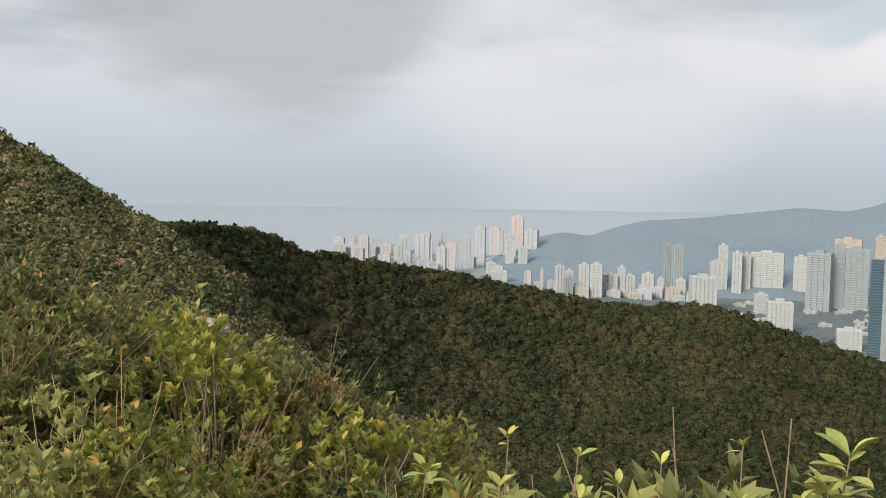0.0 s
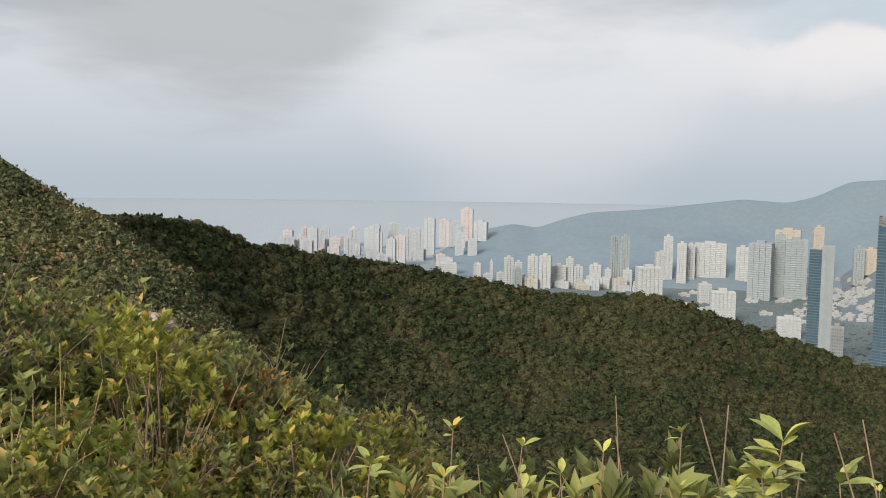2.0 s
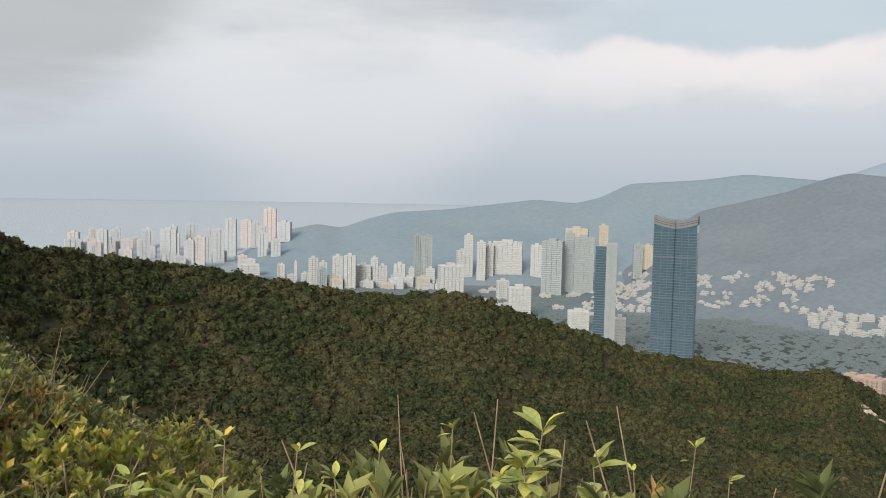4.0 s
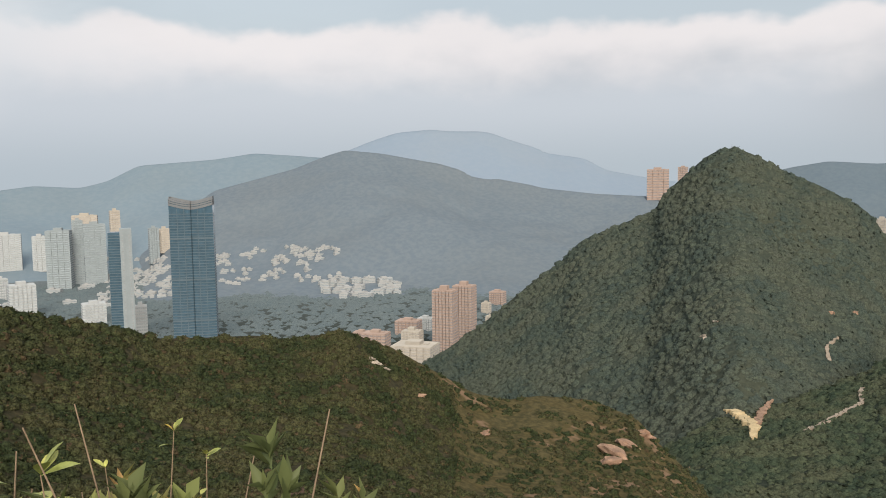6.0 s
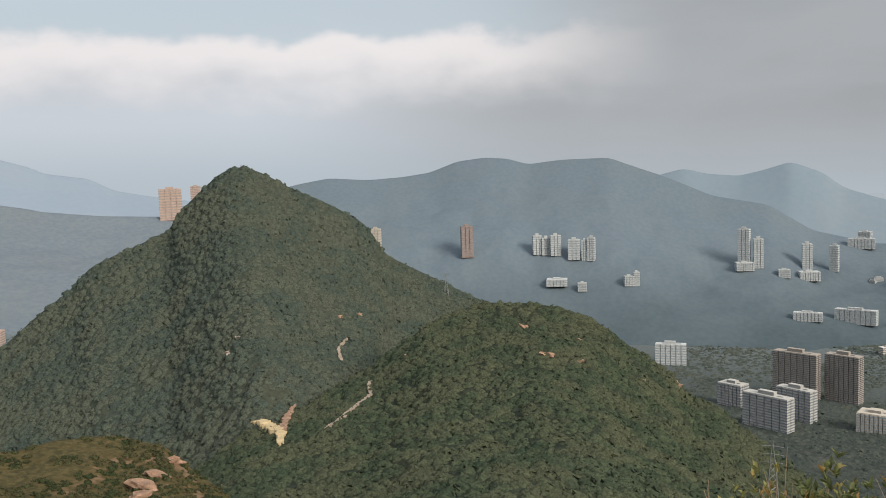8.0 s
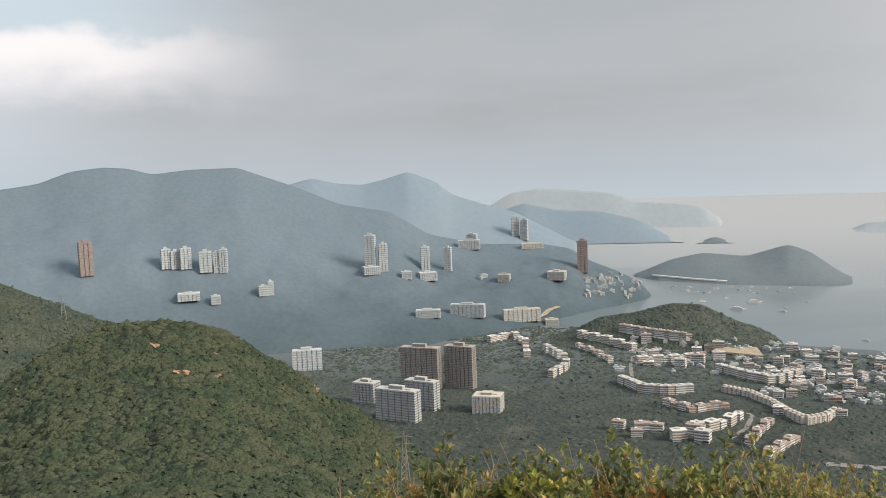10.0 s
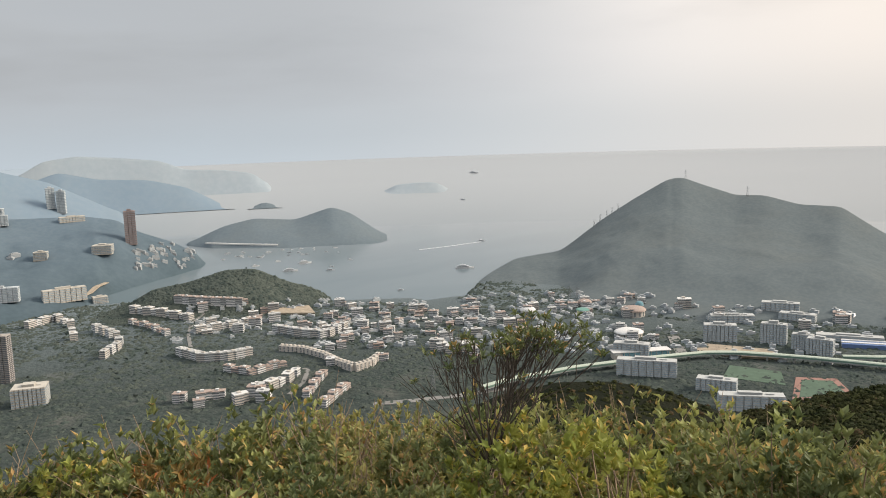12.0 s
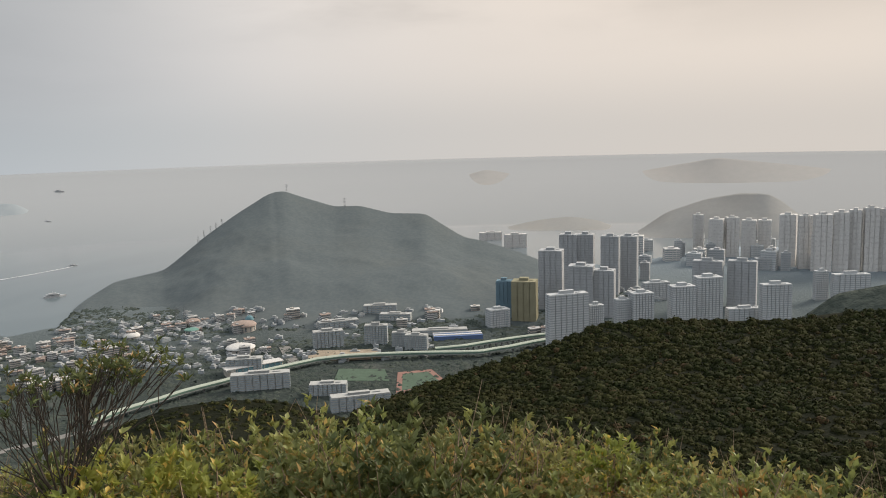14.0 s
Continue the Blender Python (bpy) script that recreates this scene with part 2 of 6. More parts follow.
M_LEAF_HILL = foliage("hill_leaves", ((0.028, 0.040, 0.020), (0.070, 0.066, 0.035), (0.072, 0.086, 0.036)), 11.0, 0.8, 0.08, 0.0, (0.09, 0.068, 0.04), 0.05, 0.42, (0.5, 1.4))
# darker copy of the hill leaves, with the backlit slope's shade painted in
M_LEAF_WEST = foliage("shaded_slope_leaves", ((0.020, 0.026, 0.011), (0.045, 0.043, 0.018), (0.056, 0.062, 0.021)), 9.0, 0.8, 0.06, 0.0, (0.065, 0.045, 0.024), 0.05, 0.38, (0.45, 1.4))
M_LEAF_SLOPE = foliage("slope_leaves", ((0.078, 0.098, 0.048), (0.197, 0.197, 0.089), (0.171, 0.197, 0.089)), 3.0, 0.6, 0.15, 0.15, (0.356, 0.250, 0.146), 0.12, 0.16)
# peak leaves lifted towards haze blue; the nearer shoulder copy goes without that tint
M_LEAF_FAR = foliage("hazed_forest_leaves", ((0.056, 0.076, 0.068), (0.086, 0.098, 0.078), (0.096, 0.115, 0.086)), 45.0, 0.85, 0.03, 0.0, None, 0.1, 1.3, (0.72, 1.25), 0.55)
M_LEAF_NEAR = foliage("shoulder_leaves", ((0.040, 0.058, 0.040), (0.076, 0.083, 0.055), (0.090, 0.109, 0.067)), 30.0, 0.85, 0.03, 0.0, None, 0.1, 1.1, (0.7, 1.28), 0.5)
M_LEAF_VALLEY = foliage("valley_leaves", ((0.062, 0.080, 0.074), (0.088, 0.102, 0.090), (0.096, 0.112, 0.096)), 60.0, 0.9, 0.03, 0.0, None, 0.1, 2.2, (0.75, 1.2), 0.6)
# northern valley leaves take on the blue-green of haze in their colour
M_LEAF_NORTH = foliage("hazed_valley_leaves", ((0.155, 0.200, 0.220), (0.175, 0.218, 0.234), (0.180, 0.220, 0.232)), 60.0, 0.9, 0.03, 0.0, None, 0.1, 2.6, (0.85, 1.12), 0.85)
M_LEAF_GREEN = foliage("shrub_leaves_green", ((0.220, 0.251, 0.090), (0.388, 0.388, 0.143), (0.362, 0.400, 0.129)), 0.7, 0.5, 0.25, 0.35, (0.624, 0.444, 0.156), 0.12)
M_LEAF_LIME = foliage("shrub_leaves_lime", ((0.286, 0.325, 0.076), (0.420, 0.411, 0.105), (0.363, 0.400, 0.086)), 0.7, 0.5, 0.25, 0.4, (0.744, 0.552, 0.144), 0.12)
M_LEAF_DARK = foliage("shrub_leaves_dark", ((0.110, 0.140, 0.058), (0.209, 0.226, 0.087), (0.209, 0.237, 0.087)), 0.7, 0.5, 0.25, 0.3, (0.540, 0.348, 0.132), 0.10)
M_LEAF_RUST = foliage("shrub_leaves_rust", ((0.22, 0.15, 0.06), (0.33, 0.19, 0.06), (0.24, 0.21, 0.06)), 0.5, 0.55, 0.2, 0.35, (0.45, 0.14, 0.05), 0.15)
M_LEAF_OLIVE = foliage("shrub_leaves_olive", ((0.230, 0.230, 0.086), (0.388, 0.344, 0.129), (0.315, 0.323, 0.108)), 0.6, 0.5, 0.25, 0.35, (0.552, 0.348, 0.144), 0.14)
M_TWIG = plain("twig_bark", (0.30, 0.22, 0.15), 0.9, 0.3, 0.05)
M_BARK = plain("tree_bark", (0.085, 0.068, 0.055), 0.9, 0.35, 0.06)
M_STRAW = plain("dry_straw", (0.62, 0.46, 0.24), 0.8, 0.25, 0.1)
M_ROCK = plain("granite", (0.42, 0.36, 0.30), 0.9, 0.4, 1.6)
M_ROCK_RED = plain("red_granite", (0.36, 0.235, 0.165), 0.92, 0.35, 3.0)
M_SCAR = plain("yellow_cutting", (0.62, 0.49, 0.29), 0.92, 0.25, 4.0)
M_TRAIL = plain("trail_dust", (0.36, 0.30, 0.24), 0.95, 0.25, 3.0)

# ---- the lie of the land: skyline profiles as (bearing, elevation) seen from the hilltop ----
LEFT_HILL = [(-29.6, 4.28), (-27.9, 3.11), (-26.4, 2.49), (-24.8, 1.61), (-23.2, 0.49), (-21.6, -0.7), (-20.2, -1.63), (-18.5, -2.5), (-16.4, -3.91),
    (-14.6, -5.41), (-12.8, -7.69), (-10.9, -9.98), (-8.6, -12.28), (-5.5, -14.19), (-0.8, -16.42)]
MID_RIDGE = [(-22.3, -1.89), (-18.5, -2.13), (-15.7, -2.34), (-13.1, -2.78), (-11.3, -3.34), (-9.4, -4.18), (-3.3, -5.02), (0.6, -5.55), (6.9, -6.58),
    (9.6, -7.18), (13.3, -7.37), (17, -7.11), (19.1, -7.36), (22.9, -8.61), (26.2, -9.41), (26.2, -9.38), (30.1, -10.63), (32.9, -10.79), (36.4,
    -10.83), (38, -11.23), (40.2, -11.03), (42.5, -10.85), (43.6, -11.28), (45.5, -12.28), (47.7, -13.64), (49.5, -14.74)]
MID_RIDGE_END = [(45.1, -11.77), (48.1, -13.46), (51.1, -15.13), (53.5, -15.61), (55.8, -15.31), (59.4, -15.5), (62.5, -16.64), (63.7, -17.92), (65.6,
    -19.52), (67.5, -21.42), (69.5, -23.41)]
PEAK = [(47.1, -13.37), (48.8, -12.56), (51.5, -10.78), (53.3, -9.34), (55.5, -7.51), (57.4, -6.15), (58.5, -4.91), (60, -4.24), (63.4, -2.87), (64.2,
    -1.56), (65.4, -0.45), (66.6, 0.66), (67.6, 1.16), (68.5, 1.18), (69.7, 0.69), (71.4, -0.32), (73.5, -1.27), (75.7, -2.5), (76.5, -3.18), (77.6,
    -5.06), (79.1, -5.87), (82.2, -7.45), (85.2, -8.99), (88.2, -11.21)]
SHOULDER = [(59.1, -21.23), (64.6, -18.19), (67.9, -16.2), (71.8, -14.89), (76.3, -12.73), (80.6, -9.74), (84.1, -8.54), (87.8, -8.68), (90, -9.14),
    (91.8, -9.84), (93.9, -11.41), (96.7, -13.22), (97.5, -14.08), (98, -14.76), (99.6, -15.17), (102.6, -17.4), (106.5, -20.13), (110.4, -22.36)]
HILL_E = [(29.3, -4.84), (32, -2.5), (33.9, -1.13), (36.2, -0.54), (39.2, 0.25), (41.1, 1.01), (42.6, 1.46), (45.1, 1.2), (48.6, 0.52), (48.6, 0.58),
    (50.7, -0.06), (50.8, -0.35), (52.5, -0.7), (52.7, -0.57), (55.3, -1.07), (55.9, -1.26), (59.4, -1.69), (63.8, -1.93), (70.7, -2.93)]
HILL_F = [(2.3, -4.99), (3.3, -4.5), (4.6, -3.66), (6.2, -2.98), (8.2, -2.54), (9.9, -2.78), (11.7, -2.13), (13.5, -1.66), (17.1, -1.4), (20.1,
    -1.01), (23.1, -0.62), (25.8, -0.8), (27.4, -0.4), (29.3, 0.57), (33.9, 0.9), (36.6, 1.3), (39.2, 1.12), (41.5, 0.93), (46.9, 0.28)]
HILL_G = [(40, 0.63), (42.2, 1.2), (44.4, 2.05), (46.1, 2.59), (48.5, 2.79), (49.4, 2.66), (51.9, 2.61), (52.7, 2.45), (53.6, 2.07), (55.8, 1.36),
    (56, 1.12), (58.8, 0.68), (60.2, -0.11), (62.4, -0.55), (66.9, -1.27)]
HILL_H = [(68.4, -1.12), (70.4, -0.41), (71.9, -0.07), (73.9, 0.26), (76.6, 0.06), (78.9, 0.19), (80.8, 0.44), (82.7, 1.14), (84.6, 1.34), (86.1,
    1.22), (87.5, 0.79), (89.7, 1.02), (92.9, 1.05), (94, 0.61), (96.5, -0.32), (99.5, -1.66), (102.9, -2.31), (105.5, -3.96), (109, -4.75), (113.3,
    -4.88), (115.2, -5.24), (116.3, -6.03), (118.5, -6.91), (120, -7.79), (120.6, -8.73)]
HILL_I = [(93.2, -0.19), (95.8, -0.29), (97.7, 0.17), (99.2, -0.23), (101.1, -0.42), (102.6, -0.1), (104.2, 0.38), (106.1, -0.38), (107.2, -1.31),
    (109.1, -1.96), (111.4, -2.63), (113.3, -3.65), (115.2, -4.67)]
CAPE_FAR = [(109.7, -2.23), (111.2, -1.35), (113.1, -1.11), (115.8, -1.33), (118.1, -1.6), (119.6, -2.24), (121.9, -2.35), (123.9, -2.65), (124.9,
    -3.46)]
CAPE = [(109.3, -2.97), (112, -2.06), (114.2, -2.61), (117.3, -2.81), (119.6, -3.39), (121.1, -4.22), (122.2, -4.88)]
KNOLL = [(113.8, -11.05), (115.4, -10.68), (117, -9.87), (119.3, -9.59), (121.7, -8.97), (123.7, -9.03), (125.6, -9.97), (127.5, -10.58), (129.1,
    -11.62)]
MIDDLE_ISLAND = [(119.5, -7), (121.8, -6.07), (123.8, -5.67), (126.5, -5.9), (129, -5.15), (130.3, -5.63), (131.1, -6.22), (132.2, -7), (134, -7.66)]
ISLET = [(123.7, -4.97), (124.3, -4.64), (125, -4.69), (125.4, -5.02)]
FAR_ISLE = [(132.5, -4.3), (133.4, -3.83), (135.2, -3.71), (136.3, -3.77), (137.5, -4.53)]
SOUTH_HILL = [(137.7, -11.65), (139.5, -10.19), (141.5, -9.11), (144.6, -8.63), (145.4, -8.07), (147.4, -6.56), (149.4, -5.26), (151.7, -3.93),
    (152.6, -3.79), (153.9, -4.28), (156, -4.99), (157.7, -5), (159.8, -5.58), (162.2, -5.69), (163.4, -6.49), (164.8, -7.38), (165.9, -7.6), (167.9,
    -8.22), (170, -9.02), (172.1, -10.57)]
RIGHT_SLOPE = [(150.7, -23.16), (154, -20.41), (156.4, -19.11), (159.7, -17.97), (163.7, -16.79), (167.8, -15.71), (171.7, -14.38), (174, -13.41),
    (177.8, -12.95), (182.9, -12.86), (186.3, -12.57), (189, -11.98), (191.7, -11.61), (195.6, -11.02), (200.9, -9.9)]
LOW_SPUR = [(137.9, -19.23), (140, -18.38), (144.3, -17.47), (148, -17.36), (151.8, -17.83), (155.6, -19.05), (158.8, -20.54)]
RIGHT_FAR = [(185.7, -13.5), (187.3, -12.15), (188.9, -10.82), (191.7, -10.07), (195.5, -9.05), (200.8, -8.36)]
WEST_HILL = [(176.3, -7.32), (177.4, -6.57), (178.5, -5.82), (181, -4.97), (183.1, -4.61), (184.8, -4.64), (185.8, -5.25), (186.6, -5.95), (188.8,
    -6.97), (192.5, -7.87)]
WEST_ISLE = [(167.8, -6.75), (169.8, -6.32), (172.1, -6.08), (174, -6.37), (176.2, -7.25)]
HAZE_ISLES = [(161.8, -4.12), (164.1, -3.42), (166.4, -2.79), (169.1, -3.31), (173.7, -3.63), (177.4, -3.01), (181.6, -2.3), (186.1, -2.82), (191.4,
    -3.47), (198, -3.76)]
BRUSH_EDGE = [(-29.8, -4.75), (-28, -5.32), (-24.9, -6.11), (-21.7, -7.65), (-17.1, -8.34), (-14.6, -9.9), (-11.6, -11.1), (-9.4, -12.46), (-6.3,
    -14), (-2.3, -15.14), (1, -16.74), (1.6, -17.3), (7.5, -18.76), (18.4, -20.42), (34.2, -21.69), (52.9, -22.32), (77, -21.82), (90.7, -22.7),
    (99.3, -21.17), (102.5, -20.31), (106.5, -19.33), (110.5, -18.84), (114.2, -18.53), (115.6, -18.41), (120.9, -18.52), (123.9, -18.13), (128.9,
    -18.48), (135.9, -18.88), (145.9, -18.94), (150, -18.47), (153.9, -18.41), (159.6, -19.02), (159.7, -19.63), (164.9, -19.19), (166.8, -19.39),
    (170.9, -19.57), (175.6, -19.8), (181.3, -21.06), (192.2, -20.87), (199, -20.45)]


def curve_at(profile, a):
    """Smooth value of a profile at the bearings a."""
    p = np.array(profile, float)
    a = np.asarray(a, float)
    wide = 0.35
    return sum(w * np.interp(a + d * wide, p[:, 0], p[:, 1]) for d, w in ((-1, 0.25), (0, 0.5), (1, 0.25)))


def lattice(ix, iy, seed):
    h = np.sin(ix * 127.1 + iy * 311.7 + seed * 74.7) * 43758.5453
    return h - np.floor(h)


def fbm(x, y, size, octaves=4, seed=0):
    """Value noise about zero."""
    total, amp, x, y = 0.0, 0.5, np.asarray(x) / size, np.asarray(y) / size
    for k in range(octaves):
        ix, iy = np.floor(x), np.floor(y)
        fx, fy = x - ix, y - iy
        fx, fy = fx * fx * (3 - 2 * fx), fy * fy * (3 - 2 * fy)
        v = (lattice(ix, iy, seed + k) * (1 - fx) + lattice(ix + 1, iy, seed + k) * fx) * (1 - fy) + (
            lattice(ix, iy + 1, seed + k) * (1 - fx) + lattice(ix + 1, iy + 1, seed + k) * fx) * fy
        total = total + amp * (v - 0.5) * 2
        amp, x, y = amp * 0.5, x * 2.03 + 5.2, y * 2.03 + 1.7
    return total


def mesh_object(name, verts, faces, mat, smooth=False):
    """faces: an array of equal-sided polygons, or a list of mixed ones."""
    me = bpy.data.meshes.new(name)
    verts = np.asarray(verts, np.float32)
    if isinstance(faces, np.ndarray):
        sides = faces.shape[1]
        me.vertices.add(len(verts))
        me.vertices.foreach_set("co", verts.ravel())
        me.loops.add(faces.size)
        me.loops.foreach_set("vertex_index", faces.astype(np.int32).ravel())
        me.polygons.add(len(faces))
        me.polygons.foreach_set("loop_start", np.arange(0, faces.size, sides, dtype=np.int32))
        me.update(calc_edges=True)
    else:
        me.from_pydata([tuple(v) for v in verts.tolist()], [], faces)
    if smooth:
        me.polygons.foreach_set("use_smooth", np.ones(len(me.polygons), bool))
    me.materials.append(mat)
    return new(name, me)


def grid_faces(na, nb):
    i = np.arange(na - 1)[:, None] * nb + np.arange(nb - 1)[None, :]
    i = i.ravel()
    return np.stack([i, i + nb, i + nb + 1, i + 1], 1)


def spot(az, r):
    a = np.radians(az)
    return r * np.sin(a), r * np.cos(a)


def smooth01(x, lo, hi):
    """0 at lo, 1 at hi."""
    t = np.clip((np.asarray(x, float) - lo) / (hi - lo), 0, 1)
    return t * t * (3 - 2 * t)


def sea_height(r):
    """Sea level below the eye; past 3.7 km the sheet lifts gently, so that the horizon stays within reach."""
    r = np.asarray(r, float)
    far = -np.tan(np.radians(np.interp(r, [3700, 4500, 4950], [6.63, 3.6, 2.0]))) * r
    return np.where(r < 3700, -430.0, far)


COAST = [(111, 6000), (113.4, 2500), (114, 2365), (125, 2150), (138, 2120), (141, 2600), (163, 2700), (176, 2650), (190, 3500), (205, 6000)]
EDGE_R = 9.0


def ground_height(az, r):
    """Open ground below the eye: hilltop, slopes, valley floors, sea bed."""
    az, r = np.asarray(az, float), np.asarray(r, float)
    base = -270 - 155 * smooth01(az, 66, 92)
    rim = EDGE_R * np.tan(np.radians(curve_at(BRUSH_EDGE, az))) - 0.75
    near = -1.55 + (rim + 1.55) * r / EDGE_R
    s = (base + 10) / -415.0
    slope = np.interp(r, [9, 60, 300, 700, 1150], [0, 1, 2, 3, 4])
    steps = [rim, np.minimum(rim - 12, -36.0), np.full(rim.shape, -152.0), np.minimum(-240.0, -320 * s), base]
    k = np.clip(np.floor(slope).astype(int), 0, 3)
    f = slope - k
    lo = np.choose(k, steps[:4])
    hi = np.choose(k, steps[1:])
    z = np.where(r < EDGE_R, near, lo + (hi - lo) * f)
    shore = np.interp(az, [c[0] for c in COAST], [c[1] for c in COAST])
    sunk = np.minimum(base, sea_height(r)) - 14
    z = z + (sunk - z) * smooth01(r, shore - 60, shore + 60)
    return z + fbm(r * np.sin(np.radians(az)), r * np.cos(np.radians(az)), 180, 4, 3) * np.clip((r - 900) / 900, 0, 1) * 7


def ground_sheet():
    az = np.concatenate([np.arange(-34, 206, 0.5), np.arange(206, 326.1, 4)])
    r = np.concatenate([[0.2], np.geomspace(0.8, 12, 26), np.geomspace(16, 900, 40), np.geomspace(950, 4960, 70)])
    A, R = np.meshgrid(az, r, indexing="ij")
    Z = ground_height(np.minimum(A, 206), R)
    Z = np.where(R > 3600, np.minimum(Z, -20) * np.clip((5200 - R) / 1600, 0.35, 1), Z)
    Z = np.minimum(Z, np.where((A > 111) & (A < 200) & (R > 3000), sea_height(R) - 14, 1e9))
    X, Y = spot(A, R)
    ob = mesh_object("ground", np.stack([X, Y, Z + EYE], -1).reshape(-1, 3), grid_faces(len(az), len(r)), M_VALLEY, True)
    me = ob.data
    me.materials.append(M_EARTH)
    me.materials.append(M_WOOD)
    ring = np.arange(len(r) - 1)
    zone = np.where(ring < 30, 1, np.where(ring < 62, 2, 0))
    me.polygons.foreach_set("material_index", np.tile(zone, len(az) - 1).astype(np.int32))
    return tagged(ob, "wooded valley floor and scrubby hilltop ground", "ground", kind="structure")


def sea_sheet():
    az = np.arange(100, 206.1, 1.0)
    r = np.concatenate([np.linspace(1900, 3700, 30), np.linspace(3740, 4960, 40)])
    A, R = np.meshgrid(az, r, indexing="ij")
    X, Y = spot(A, R)
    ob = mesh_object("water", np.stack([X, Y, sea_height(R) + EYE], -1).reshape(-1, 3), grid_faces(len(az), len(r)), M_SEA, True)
    return tagged(ob, "calm grey-blue sea fading into haze", "water", kind="structure")


HILLS = {}


def hill(name, profile, ridge, foot, mat, label, power=1.0, rough=0.5, size=60, step_az=0.15, rows=70, seed=1, foot_z=None, back=1.3, crest=0.0, ends=2.0):
    """A hill whose skyline is the profile: from its foot up to a ridge and down behind. ridge, foot: distance, or (bearing, distance) rows."""
    lo, hi = profile[0][0], profile[-1][0]
    az = np.arange(lo - ends, hi + ends + step_az, step_az)
    pick = lambda d: np.interp(az, [q[0] for q in d], [q[1] for q in d]) if isinstance(d, list) else np.full(len(az), float(d))
    R, Fo = pick(ridge), pick(foot)
    er = curve_at(profile, az)
    gz = ground_height(az, Fo) if foot_z is None else np.full(len(az), float(foot_z))
    ef = np.degrees(np.arctan2(gz - 3, Fo))
    keep = smooth01(az, lo - ends, lo) * smooth01(az, hi + ends, hi) if ends else 1.0
    er = np.maximum(ef + (er - ef) * keep, ef + 0.02)
    u = np.linspace(0, 1, rows)
    rr = Fo[:, None] + (R - Fo)[:, None] * u[None, :]
    X, Y = spot(az[:, None], rr)
    bulge = pick(power)[:, None]
    e = ef[:, None] + (er - ef)[:, None] * u[None, :] ** bulge
    gully = fbm(X, Y, size, 5, seed)
    e = e + rough * gully * (u * (1 - u) * 4)[None, :] * np.minimum(1, (er - ef) / 4)[:, None]
    e = e + crest * fbm(az[:, None] * 6 + 0 * e, 0 * e, 1.0, 4, seed + 9) * u[None, :] ** 8
    e = np.minimum(e, (er + crest)[:, None])
    Z = rr * np.tan(np.radians(e))
    # the far side
    ub = np.linspace(0, 1, 14)[1:]
    rb = R[:, None] * (1 + (back - 1) * ub[None, :])
    bottom = np.minimum(Z[:, -1:], (R * np.tan(np.radians(ef)))[:, None])
    Zb = Z[:, -1:] + (bottom - Z[:, -1:]) * (ub[None, :] ** 1.3)
    Zb = np.minimum(Zb, rb * np.tan(np.radians(e[:, -1:])) - 0.2)
    Xb, Yb = spot(az[:, None], rb)
    V = np.stack([np.concatenate([X, Xb], 1), np.concatenate([Y, Yb], 1), np.concatenate([Z, Zb], 1) + EYE], -1)
    ob = mesh_object(name, V.reshape(-1, 3), grid_faces(len(az), rows + 13), mat, True)
    HILLS[name] = (az, u, V[:, :rows])
    return tagged(ob, label, "hill", kind="structure")


ground = ground_sheet()
sea = sea_sheet()
hill("hill_left", LEFT_HILL, [(-30, 48), (-12, 40), (0, 24)], [(-30, 13), (0, 11)], M_SCRUB, "steep hillside under dense dark green scrub", 0.9, 0.8, 9, 0.2, 60, 2)
hill("hill_ridge", MID_RIDGE, [(-22, 110), (0, 170), (20, 200), (50, 270)], 62, M_SCRUB, "rounded ridge under low dense scrub", 0.75, 1.3, 46, 0.15, 90, 3)
hill("hill_ridge_end", MID_RIDGE_END, [(45, 262), (60, 300), (70, 240)], 110, M_RED, "ridge end with bare red earth and rock", 0.8, 0.7, 40, 0.15, 60, 4)
hill("hill_peak", PEAK, 900, [(47, 640), (60, 300), (88, 300)], M_WOOD, "steep wooded peak with rocky flanks",
     [(47, 1.2), (57, 1.12), (63, 0.98), (69, 0.78), (75, 0.86), (82, 1.0), (88, 1.0)], 1.1, 210, 0.12, 120, 5)
hill("hill_shoulder", SHOULDER, [(59, 420), (84, 620), (98, 560), (111, 500)], [(59, 120), (111, 200)], M_WOOD_DARK, "wooded shoulder with rock outcrops and a trail", 0.8, 1.8, 130, 0.12, 90, 6)
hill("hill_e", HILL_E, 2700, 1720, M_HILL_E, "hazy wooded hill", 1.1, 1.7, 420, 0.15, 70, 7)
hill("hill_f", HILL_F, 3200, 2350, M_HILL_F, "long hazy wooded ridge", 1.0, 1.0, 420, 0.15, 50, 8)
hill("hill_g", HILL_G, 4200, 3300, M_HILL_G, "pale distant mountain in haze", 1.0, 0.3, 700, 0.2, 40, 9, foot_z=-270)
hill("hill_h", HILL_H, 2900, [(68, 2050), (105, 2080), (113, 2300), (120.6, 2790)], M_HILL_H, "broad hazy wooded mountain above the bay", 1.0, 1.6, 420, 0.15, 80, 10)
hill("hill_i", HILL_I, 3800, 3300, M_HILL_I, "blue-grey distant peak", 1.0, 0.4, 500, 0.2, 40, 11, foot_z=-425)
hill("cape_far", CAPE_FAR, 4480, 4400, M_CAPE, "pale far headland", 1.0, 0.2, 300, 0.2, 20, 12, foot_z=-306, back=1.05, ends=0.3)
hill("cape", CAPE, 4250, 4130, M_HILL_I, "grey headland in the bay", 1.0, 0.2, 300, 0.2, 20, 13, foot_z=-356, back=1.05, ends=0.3)
